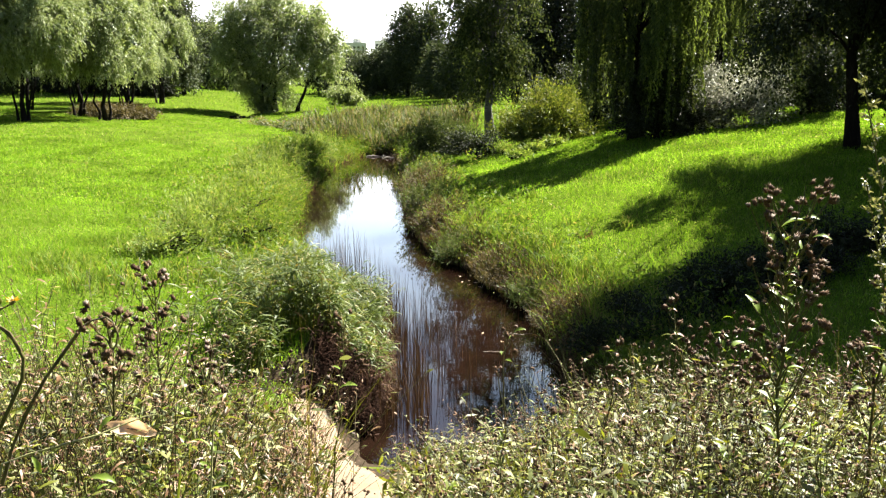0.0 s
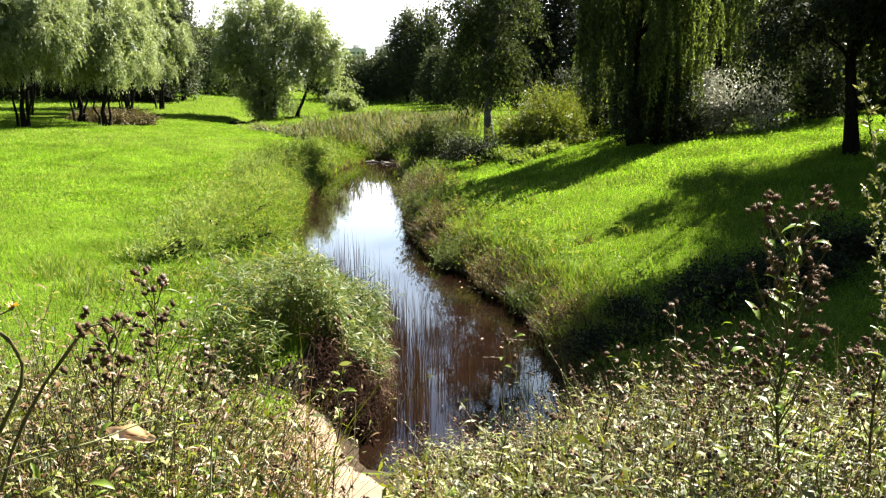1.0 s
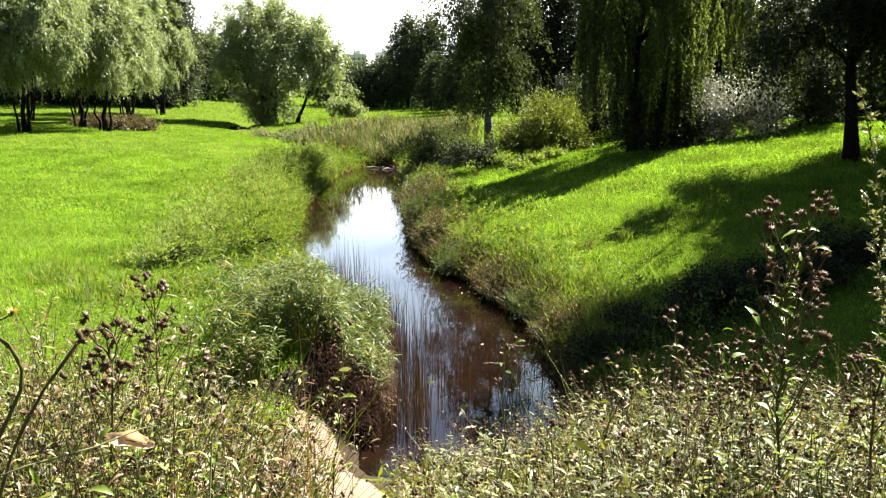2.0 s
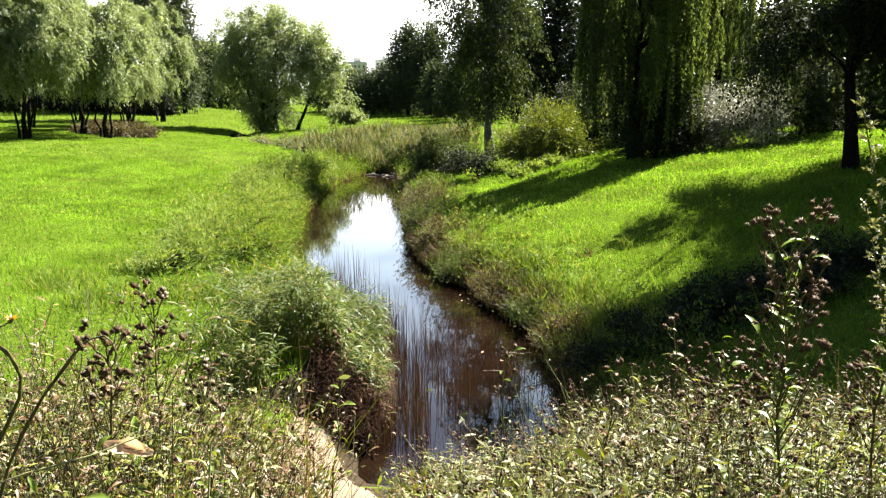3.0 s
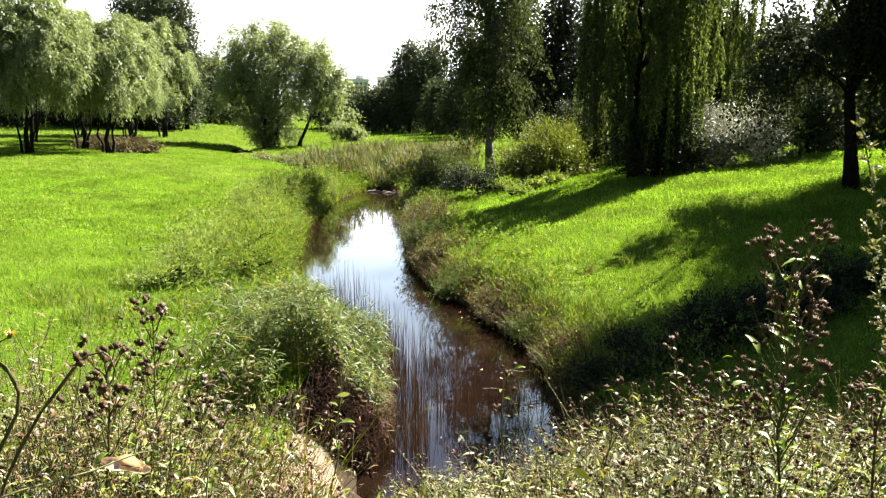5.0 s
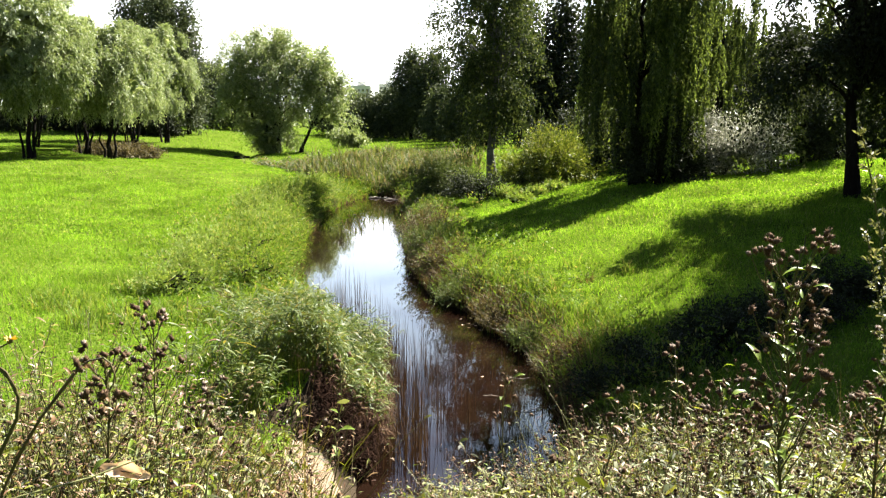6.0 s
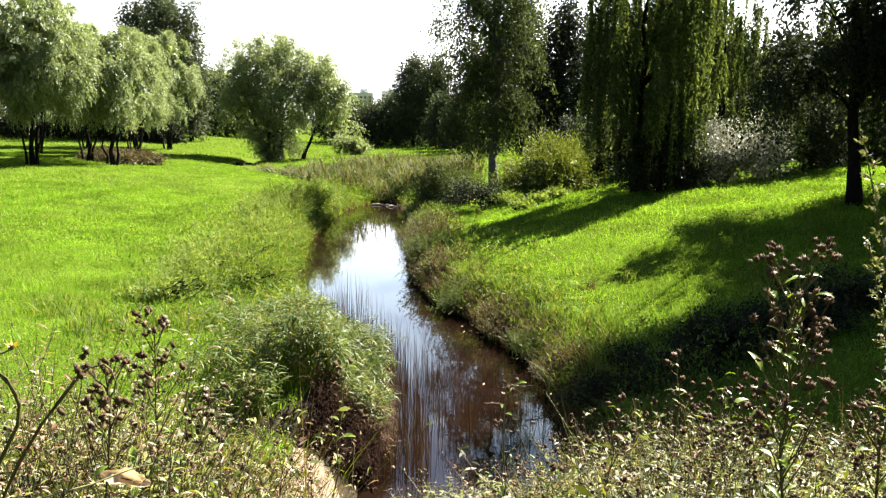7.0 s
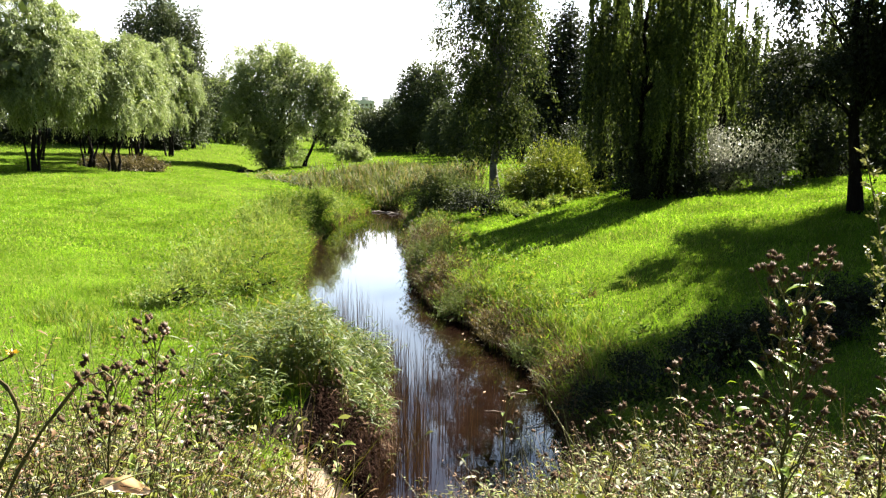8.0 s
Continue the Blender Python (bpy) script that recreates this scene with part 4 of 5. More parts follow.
def bank_tussocks():
    """Big old tussocks, grey-brown at the tips, that lean over the left edge of the water."""
    rng = np.random.default_rng(19)
    for i, (y, off, r, h) in enumerate([(37.5, 0.5, 0.6, 0.75), (36.0, 0.3, 0.5, 0.65), (34.5, 0.9, 0.6, 0.6), (31.5, 0.4, 0.5, 0.6), (29.0, 0.3, 0.5, 0.55), (27.0, 0.6, 0.5, 0.6), (25.0, 0.3, 0.45, 0.6), (23.4, 0.7, 0.5, 0.55), (22.0, 0.2, 0.4, 0.55), (20.2, 0.4, 0.45, 0.5), (18.6, 0.3, 0.4, 0.5), (16.8, 0.5, 0.4, 0.45)]):
        l, _ = edges(np.array([y]))
        x = float(l[0]) - off
        v, f = tussocks(rng, np.array([x]), np.array([y]), [r], [h], 420, [0.010 + 0.0007 * y], 0.9)
        tagged(new("grass_tussock", mesh_from("grass_tussock", v, f, (M_BANKSHRUB, M_REEDBED, M_BANKGRASS)[i % 3])), "big arching grass tussock leaning over the water", "grass tussock", "bank tussocks", kind="stuff")
    for i, (y, off, r, h) in enumerate([(33.0, 0.4, 0.5, 0.7), (24.5, 0.3, 0.4, 0.5), (21.5, 0.3, 0.4, 0.5), (19.0, 0.2, 0.4, 0.55), (17.4, 0.15, 0.4, 0.5), (15.9, 0.15, 0.35, 0.5), (14.6, 0.1, 0.35, 0.45), (13.5, 0.1, 0.3, 0.45)]):
        _, rr = edges(np.array([y]))
        v, f = tussocks(rng, np.array([float(rr[0]) + off]), np.array([y]), [r], [h], 380, [0.008 + 0.0007 * y], 0.9)
        tagged(new("grass_tussock", mesh_from("grass_tussock", v, f, M_DRYGRASS if i > 2 else M_REEDLEAF)), "dry brown grass tussock overhanging the bank", "grass tussock", "bank tussocks", kind="stuff")


bank_tussocks()


def reeds(rng, x, y, tall, leaf_len, leaf_wide, n_leaf, foot=0.0, stem=0.004, upright=0.0, bare=0.12):
    """Leafy reeds: thin stems with long arching leaves."""
    n = len(x)
    z = np.maximum(height(x, y), foot) - 0.03
    base = np.stack([x, y, z], 1)
    lean = rng.normal(0, 0.14, (n, 2))
    stems = blades(rng, base, tall, stem * 2.5, 0.2, 2)
    t = np.tile(np.linspace(bare, 1.0, n_leaf), (n, 1)) + rng.normal(0, 0.05, (n, n_leaf))
    P = base[:, None] + np.stack([lean[:, None, 0] * t * t, lean[:, None, 1] * t * t, t], -1) * np.asarray(tall)[:, None, None]
    P = P.reshape(-1, 3)
    m = len(P)
    a = rng.uniform(0, 2 * np.pi, m)
    out = np.stack([np.cos(a), np.sin(a), np.zeros(m)], 1)
    side = np.stack([-np.sin(a), np.cos(a), rng.normal(0, 0.4, m)], 1)
    L, W = leaf_len * rng.uniform(0.6, 1.3, m), leaf_wide * rng.uniform(0.7, 1.3, m)
    rise, fall = rng.uniform(0.3, 1.1, m) + upright, rng.uniform(0.3, 1.3, m)
    out = out * (1 - 0.3 * upright)
    rows = []
    for q, w in ((0.0, 0.5), (0.35, 1.0), (0.7, 0.75), (1.0, 0.06)):
        c = P + out * (L * q)[:, None] + np.array([0, 0, 1.0]) * (L * (rise * q - fall * q * q))[:, None]
        rows += [c - side * (W * w / 2)[:, None], c + side * (W * w / 2)[:, None]]
    v = np.stack(rows, 1).reshape(-1, 3)
    f = np.concatenate([np.arange(m)[:, None] * 8 + np.array([[2 * i, 2 * i + 1, 2 * i + 3, 2 * i + 2]]) for i in range(3)])
    return stems, (v, f)


def reed_stands():
    rng = np.random.default_rng(15)
    # leafy stand on the bank beside the sand
    n = 1700
    y = rng.uniform(8.8, 13.8, n)
    l, _ = edges(y)
    x = l + 0.15 - np.abs(rng.normal(0, 0.9, n))
    tall = rng.uniform(0.62, 1.0, n) * np.clip(1.2 - 0.15 * (y - 9.8), 0.6, 1.25) * np.clip(1.1 - 0.14 * (l - x), 0.5, 1.1)
    tall = tall * (0.85 + 0.35 * np.sin(2.6 * x + 1.0) * np.sin(2.1 * y + 0.5 * x))
    k = (y > 9.5) | (x < -1.9)
    st, lv = reeds(rng, x[k], y[k], tall[k], 0.22, 0.017, 11, bare=0.42)
    stuff("reed_leaves", [st, lv], M_REEDLEAF, "dense leafy green reeds leaning over the water", "reeds")
    # reed bed behind the pond and along the ditch
    n = 2600
    y = rng.uniform(41.8, 56, n)
    x = rng.uniform(-6.6, 2.0, n) - (y - 42) * 0.30
    st, lv = reeds(rng, x, y, rng.uniform(0.6, 1.1, n) * np.where(y < 46, 1.6, 0.6) * np.where(x > -3.4, 0.62, 1.0) * (0.75 + 0.4 * np.sin(1.3 * x) * np.sin(0.9 * y + x)), 0.38, 0.034, 9, upright=0.95)
    n = 600
    y2 = rng.uniform(44, 59, n)
    l, _ = edges(y2)
    x2 = l + rng.normal(0, 0.9, n)
    st2, lv2 = reeds(rng, x2, y2, rng.uniform(0.3, 0.7, n), 0.36, 0.07, 6)
    d = M_REEDBED
    stuff("reed_bed", [st, lv, st2, lv2], d, "olive and brown reed bed at the end of the water", "reeds")
    # withered reeds at the foot of the leafy stand
    n = 500
    y = 9.35 + 2.6 * rng.random(n) ** 1.4
    l, _ = edges(y)
    x = l + 0.2 - np.abs(rng.normal(0, 0.2, n)) - 0.25 * (y < 9.0)
    st, lv = reeds(rng, x, y, rng.uniform(0.25, 0.58, n), 0.2, 0.012, 8)
    # then near-black reeds that stand for the shade in the hollow
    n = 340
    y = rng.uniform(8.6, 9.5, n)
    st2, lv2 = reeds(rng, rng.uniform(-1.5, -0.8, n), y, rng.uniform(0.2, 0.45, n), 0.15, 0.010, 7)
    stuff("shaded_reeds", [st2, lv2], M_SHADEREED, "reeds coloured near black for the shade in the hollow over the sand", "reeds")
    stuff("withered_reeds", [st, lv], M_REEDSTEM, "withered brown reeds hanging over the bank", "reeds")
    # bare stems standing in the water
    n = 620
    y = 9.0 + 9.5 * rng.random(n) ** 0.9
    l, r = edges(y)
    x = l + 0.1 + (np.minimum(r - l, 2.6) * 0.55) * rng.beta(1.3, 1.6, n)
    P = np.stack([x, y, np.full(n, -0.1)], 1)
    a = blades(rng, P, rng.uniform(0.45, 1.0, n), 0.008, 0.10, 3)
    n = 1000
    y = rng.uniform(8.8, 13.8, n)
    l, r = edges(y)
    P = np.stack([l + 0.02 + 0.75 * rng.random(n) ** 1.3, y, np.full(n, -0.1)], 1)
    c = blades(rng, P, rng.uniform(0.35, 1.0, n), 0.008, 0.16, 3)
    n = 170
    y = rng.uniform(8.2, 13.0, n)
    l, r = edges(y)
    x = r - 0.05 - 1.0 * rng.random(n) ** 1.6
    P = np.stack([x, y, np.full(n, -0.1)], 1)
    b = blades(rng, P, rng.uniform(0.3, 0.8, n), 0.010, 0.25, 3)
    stuff("reed_stems", [a, b, c], M_REEDSTEM, "thin bare brown reed stems standing in the water", "reeds")


reed_stands()


def far_woods():
    """A low wooded line that closes the view."""
    rng = np.random.default_rng(77)
    n = 1500
    a = rng.uniform(-1.2, 1.1, n)
    dist = rng.uniform(170, 210, n)
    C = np.stack([np.sin(a) * dist, np.cos(a) * dist, 1.5 + rng.random(n) ** 0.7 * (7.0 + 2.5 * np.sin(a * 23))], 1)
    P = C[:, None] + rng.normal(size=(n, 26, 3)) * np.array([1.8, 1.8, 1.0])
    P = P.reshape(-1, 3)
    stuff("woods", [leaf_cloud(rng, P, unit(rng.normal(size=P.shape)), 0.9, 0.6)], M_SHADELEAF, "dark line of distant woods", "woods")


far_woods()


def tower(x, y, w, d, h, label):
    """A far block of flats with window bands and roof gear."""
    root = thing("apartment_building", (x, y, 1.0), label, "building", "far buildings")
    bm = bmesh.new()
    bmesh.ops.create_cube(bm, size=1.0, matrix=Matrix.Translation((0, 0, h / 2)) @ Matrix.Diagonal((w, d, h, 1)))
    me = bpy.data.meshes.new("wall")
    bm.to_mesh(me)
    bm.free()
    me.materials.append(M_CONCRETE)
    part("wall", me, root)
    bm = bmesh.new()
    bmesh.ops.create_cube(bm, size=1.0, matrix=Matrix.Translation((w * 0.1, 0, h + 1.4)) @ Matrix.Diagonal((w * 0.35, d * 0.5, 2.8, 1)))
    me = bpy.data.meshes.new("roof_housing")
    bm.to_mesh(me)
    bm.free()
    me.materials.append(M_CONCRETE)
    part("roof_housing", me, root)
    for i in range(3):
        v, f = tube([(w * (0.3 * i - 0.3), 0, h), (w * (0.3 * i - 0.3), 0, h + 6 + 2 * i)], [0.25, 0.12], 6)
        part("mast", mesh_from("mast", v, f, M_BARK), root)
    # windows, storey by storey
    pane = bpy.data.meshes.new("window")
    bm = bmesh.new()
    bmesh.ops.create_cube(bm, size=1.0, matrix=Matrix.Diagonal((1.7, 0.12, 1.5, 1)))
    bm.to_mesh(pane)
    bm.free()
    pane.materials.append(M_PANE)
    for k in range(int(h // 3) - 5, int(h // 3)):
        for i in range(int(w // 3.2)):
            part("window", pane, root, at=(-w / 2 + 1.8 + 3.2 * i, -d / 2, 1.6 + 3 * k))


M_CONCRETE = plain_material("pale_concrete", [(0.3, (0.554, 0.542, 0.516)), (0.7, (0.739, 0.727, 0.686))], 0.1, 0.85, 0.1)
M_PANE = plain_material("dark_pane", [(0.3, (0.0275, 0.033, 0.0385)), (0.7, (0.055, 0.0605, 0.066))], 0.5, 0.15, 0.0, spec=0.6)
tower(-62, 600, 17, 14, 26, "pale concrete block of flats far behind the trees")
tower(-45, 640, 12, 14, 29, "narrow pale tower block far behind the trees")

# ---------------------------------------------------------------- weeds on the near bank


def leaf_mesh(name, L, W, curl, mat, seed, notch=0.25):
    """A lance-shaped leaf with a folded midrib, an uneven margin and a curl."""
    rng = np.random.default_rng(seed)
    n = 7
    t = np.linspace(0, 1, n)
    w = W * np.sin(np.pi * np.clip(t * 0.93 + 0.05, 0, 1)) ** 0.8 * (1 + notch * rng.uniform(-1, 1, n)) / 2
    a = curl * t
    cx, cz = np.cumsum(np.cos(a)) * L / n, np.cumsum(np.sin(0.5 - 1.6 * a)) * L / n * 0.6
    tw = rng.uniform(-0.5, 0.5) * t
    l = np.stack([cx, w * np.cos(tw), cz + w * (0.45 + np.sin(tw))], 1)
    r = np.stack([cx, -w * np.cos(tw), cz + w * (0.45 - np.sin(tw))], 1)
    c = np.stack([cx, cx * 0, cz], 1)
    v = np.concatenate([l, c, r])
    i = np.arange(n - 1)
    f = np.concatenate([np.stack([i, i + n, i + n + 1, i + 1], 1), np.stack([i + n, i + 2 * n, i + 2 * n + 1, i + n + 1], 1)])
    return mesh_from(name, v, f, mat, True)


def head_mesh(seed, open_):
    """A spent thistle head, one closed mesh: a cup whose faces are drawn out to scales below and bristles above."""
    rng = np.random.default_rng(seed)
    sides, prof = 9, [(0.0, 0.0014), (0.003, 0.0036), (0.007, 0.0050), (0.011, 0.0046), (0.014, 0.0034), (0.0155, 0.0006)]
    v, f = tube([(0, 0, z) for z, _ in prof], [r for _, r in prof], sides)
    v = v * (1 + rng.normal(0, 0.06, v.shape))
    tips, faces = [], []
    c = v[f].mean(1)
    for i, q in enumerate(f):
        row = i // sides
        out = unit(c[i] - np.array([0, 0, 0.006]))
        if row >= 3:
            out = unit(np.array([out[0] * open_ * rng.uniform(0.5, 1.4), out[1] * open_ * rng.uniform(0.5, 1.4), rng.uniform(0.4, 1.0)]))
            ln = rng.uniform(0.003, 0.010)
        else:
            out = unit(out + np.array([0, 0, -0.3 * open_]))
            ln = rng.uniform(0.001, 0.007)
        tips.append(c[i] + (out + rng.normal(size=3) * 0.25) * ln)
        n = len(v) + i
        faces += [(q[j], q[(j + 1) % 4], n) for j in range(4)]
    me = mesh_from("seed_head", np.concatenate([v, tips]), np.array(faces), M_SEED)
    me.materials.append(M_FLUFF if open_ > 1.4 else M_SEED)
    me.polygons.foreach_set("material_index", (np.arange(len(faces)) // (4 * sides) >= 3).astype(np.int32))
    return me


GREEN_LEAVES = [leaf_mesh("leaf", L, W, c, M_BROAD, 400 + i) for i, (L, W, c) in enumerate([(0.075, 0.016, 0.7), (0.09, 0.020, 0.9), (0.06, 0.014, 0.5), (0.08, 0.015, 1.2)])]
DEAD_LEAVES = [leaf_mesh("dead_leaf", L, W, c, M_DEADLEAF, 420 + i, 0.5) for i, (L, W, c) in enumerate([(0.06, 0.014, 1.9), (0.05, 0.013, 2.4), (0.07, 0.015, 1.5)])]
BROAD_LEAVES = [leaf_mesh("leaf", L, W, c, M_BROAD, 410 + i, 0.15) for i, (L, W, c) in enumerate([(0.12, 0.030, 0.8), (0.15, 0.034, 1.1), (0.10, 0.028, 0.6), (0.13, 0.026, 1.4)])]
HEADS = [head_mesh(440 + i, o) for i, o in enumerate((0.5, 0.7, 0.9, 1.2, 1.6))]


def stem_mesh(lines, mat=M_STALK):
    v, f = join([tube(p, r, 5) for p, r in lines])
    return mesh_from("stem", v, f, mat, True)


def aim(p, d, roll=0.0, size=1.0):
    """Pose at p with local x along d."""
    d = Vector(d).normalized()
    return Matrix.Translation(Vector(p)) @ d.to_track_quat("X", "Z").to_matrix().to_4x4() @ Matrix.Rotation(roll, 4, "X") @ Matrix.Scale(size, 4)


def weed(rng, at, tall, label, n_branch=5, n_leaf=12, heads=2, lean=(0.0, 0.0), dead=0.3, thick=0.004, name="thistle", category="weed", group="", top=0.55):
    """A tall weed: crooked stem, upper branches that end in spent heads, leaves below."""
    z = float(height(at[0], at[1]))
    root = thing(name, (at[0], at[1], z - 0.02), label, category, group)
    end = np.array([lean[0] * tall, lean[1] * tall, tall])
    main = bend(rng, (0, 0, 0), end, 9, 0.0, 0.010)
    lines = [(main, thick * np.linspace(1.3, 0.45, 9))]
    tips = [(main[-1], main[-1] - main[-2])]
    for i in range(n_branch):
        t = top + (0.96 - top) * (i + rng.random()) / n_branch
        k = t * 8
        p = main[int(k)] + (main[min(int(k) + 1, 8)] - main[int(k)]) * (k % 1)
        a = 2.4 * i + rng.uniform(-0.5, 0.5)
        ln = tall * rng.uniform(0.10, 0.22) * (1.25 - t * 0.6)
        q = p + np.array([np.cos(a) * ln * 0.45, np.sin(a) * ln * 0.45, ln * rng.uniform(0.7, 1.0)])
        b = bend(rng, p, q, 5, -0.06, 0.03)
        lines.append((b, thick * np.linspace(0.55, 0.28, 5)))
        tips.append((b[-1], b[-1] - b[-2]))
        if rng.random() < 0.5:
            q2 = b[2] + np.array([np.cos(a + 1.5) * ln * 0.3, np.sin(a + 1.5) * ln * 0.3, ln * 0.35])
            b2 = bend(rng, b[2], q2, 4, -0.05, 0.03)
            lines.append((b2, thick * np.linspace(0.4, 0.25, 4)))
            tips.append((b2[-1], b2[-1] - b2[-2]))
    part("stem", stem_mesh(lines[:1]), root)
    for ln in lines[1:]:
        part("branch", stem_mesh([ln]), root)
    for p, d in tips:
        for _ in range(rng.integers(1, heads + 1)):
            dd = unit(d)[:] + rng.normal(size=3) * 0.55
            pp = p + rng.normal(size=3) * 0.008
            ob = new("seed_head", HEADS[rng.integers(len(HEADS))])
            ob.parent = root
            ob.matrix_basis = Matrix.Translation(Vector(pp)) @ Vector(dd).to_track_quat("Z", "Y").to_matrix().to_4x4() @ Matrix.Scale(rng.uniform(0.65, 1.15), 4)
    for i in range(n_leaf):
        t = 0.15 + 0.80 * (i + rng.random()) / n_leaf
        p, _ = lines[0]
        k = min(t * 8, 7.99)
        q = p[int(k)] + (p[int(k) + 1] - p[int(k)]) * (k % 1)
        if i % 3 == 2 and len(lines) > 1:
            bl = lines[rng.integers(1, len(lines))][0]
            q = bl[rng.integers(1, len(bl) - 1)]
        a = 2.4 * i + rng.uniform(-0.4, 0.4)
        me = DEAD_LEAVES[rng.integers(3)] if rng.random() < dead else GREEN_LEAVES[rng.integers(4)]
        ob = new("leaf", me)
        ob.parent = root
        ob.matrix_basis = aim(q, (np.cos(a), np.sin(a), rng.uniform(0.1, 0.9)), rng.uniform(-0.4, 0.4), rng.uniform(0.6, 1.15) * (1.15 - 0.5 * t))
    return root


def leafy_weed(rng, at, tall):
    """A weed with no flower yet: one stem set with broad pointed leaves."""
    root = thing("leafy_weed", (at[0], at[1], float(height(at[0], at[1])) - 0.02), "leafy green weed with broad pointed leaves", "weed", "leafy weeds on the near bank")
    main = bend(rng, (0, 0, 0), (rng.normal(0, 0.08), rng.normal(0, 0.08), tall), 9, 0.0, 0.012)
    part("stem", stem_mesh([(main, np.linspace(0.004, 0.0015, 9))]), root)
    for i in range(16):
        k = 2.5 + 5.4 * (i + rng.random()) / 16
        p = main[int(k)] + (main[int(k) + 1] - main[int(k)]) * (k % 1)
        a = 2.4 * i + rng.uniform(-0.4, 0.4)
        ob = new("leaf", BROAD_LEAVES[rng.integers(4)])
        ob.parent = root
        ob.matrix_basis = aim(p, (np.cos(a), np.sin(a), rng.uniform(0.2, 1.3)), rng.uniform(-0.5, 0.5), rng.uniform(0.6, 1.1) * (1.35 - 0.1 * k))


def weeds():
    rng = np.random.default_rng(21)
    TH = "dry thistle with brown spent heads among green weeds"
    # the tallest ones, each by itself
    weed(rng, (0.835, 1.9), 1.27, "tall thistle with many dry brown seed heads", 40, 84, 4, (0.01, 0.02), 0.15, 0.0045, top=0.55)
    weed(rng, (0.91, 2.5), 0.90, TH, 10, 30, 4, (-0.02, 0), 0.2, 0.004, top=0.7)
    weed(rng, (1.14, 2.05), 1.03, TH, 12, 34, 4, (0.02, 0), 0.2, 0.005, top=0.6)
    weed(rng, (-0.90, 2.4), 1.05, TH, 15, 34, 4, (0.02, 0.0), 0.5, 0.004, top=0.7)
    weed(rng, (-0.72, 2.3), 0.80, TH, 9, 26, 4, (0.02, 0.0), 0.5, 0.004, top=0.75)
    weed(rng, (-0.92, 2.0), 0.98, TH, 11, 28, 4, (0.06, 0.0), 0.6, 0.005, top=0.7)
    for x, y, tall in [(-1.02, 1.75, 0.78), (-0.90, 1.85, 0.70), (-0.80, 1.8, 0.74), (-0.68, 1.9, 0.66), (-1.1, 2.1, 0.66), (-0.76, 2.2, 0.60), (-0.84, 2.35, 0.62), (-0.98, 2.5, 0.60), (0.52, 2.0, 0.50), (0.75, 2.05, 0.62), (0.98, 2.0, 0.66), (1.12, 2.2, 0.62), (0.30, 2.2, 0.42), (0.62, 2.4, 0.5), (0.14, 2.4, 0.36), (0.90, 2.6, 0.55), (0.42, 2.7, 0.42), (1.25, 2.6, 0.6)]:
        leafy_weed(rng, (x, y), tall)
    variants = []
    for i in range(8):
        variants.append(weed(rng, (-2.2 + 0.6 * i, 2.6), 0.9, TH, int(rng.integers(3, 6)), int(rng.integers(9, 14)), 2, tuple(rng.normal(0, 0.06, 2)), 0.25 + 0.1 * (i % 3), 0.0035, group="thistles on the near bank", top=0.6))
    made = 0
    while made < 150:
        y = rng.uniform(1.9, 6.2)
        x = rng.uniform(-3.4, 3.4)
        q = x / y
        if -0.225 < q < -0.045 or (-0.045 <= q < 0.16 and y > 4.6):
            continue
        if q < -0.1 and rng.random() < 0.45:
            continue
        tall = (0.72 if q < -0.1 else 0.52 + 1.5 * np.clip(q, 0, 0.25)) * rng.uniform(0.8, 1.12)
        src = variants[rng.integers(8)]
        m = Matrix.Translation((x, y, float(height(x, y)) - 0.02)) @ Matrix.Rotation(rng.uniform(0, 6.28), 4, "Z")
        c = copy_thing(src, m)
        c.scale = (tall / 0.9,) * 3
        made += 1
    # undergrowth
    n = 36000
    y = rng.uniform(0.9, 7.2, n)
    x = np.where(rng.random(n) < 0.6, rng.uniform(-0.58, 0.58, n), rng.normal(0, 0.62, n)) * np.maximum(y, 2.4)
    q = x / y
    cov = np.where(q < -0.1, 0.66, 0.38 + 1.2 * np.clip(q, 0, 0.25)) * np.clip(weedy(x, y) * 1.6 + 0.25, 0.2, 1.0)
    z = height(x, y) + cov * rng.random(n) ** 0.8
    sandy = (q > -0.165) & (q < np.where(y < 6.0, -0.085, -0.055)) & (z > 3.95 - 0.56 * y)
    k = (weedy(x, y) > 0.35 * rng.random(n)) & ~sandy & ~((q > -0.2) & (q < 0.16) & (y > 5.0))
    x, y, q, cov, z = x[k], y[k], q[k], cov[k], z[k]
    holes = np.sin(11 * x + 2 * np.sin(5 * y)) * np.sin(10 * y + 2 * np.sin(7 * x)) * np.sin(13 * z + 3 * x) > -0.05
    x, y, q, cov, z = x[holes], y[holes], q[holes], cov[holes], z[holes]
    P = np.stack([x, y, z], 1)
    D = unit(rng.normal(size=P.shape) + np.array([0, 0, 0.3]))
    d = rng.random(len(x)) < np.where(q < -0.1, 0.48, 0.22)
    L = (0.016 + 0.07 * rng.random(len(x)) ** 2.2) * np.clip(y / 3.2, 0.6, 1.0)
    stuff("undergrowth", [leaf_cloud(rng, P[~d], D[~d], L[~d], L[~d] * 0.26, 0.2)], M_WEED, "tangle of green weed leaves on the near bank", "weeds")
    stuff("withered_undergrowth", [leaf_cloud(rng, P[d], D[d], L[d] * 0.65, L[d] * 0.17, 0.2)], M_DEADLEAF, "withered brown leaves tangled in the weeds", "weeds")
    # leafy shoots that make up the stand
    n = 12500
    sy = 1.35 + 5.2 * rng.random(n) ** 1.25
    sx = rng.uniform(-0.62, 0.62, n) * np.maximum(sy, 2.0)
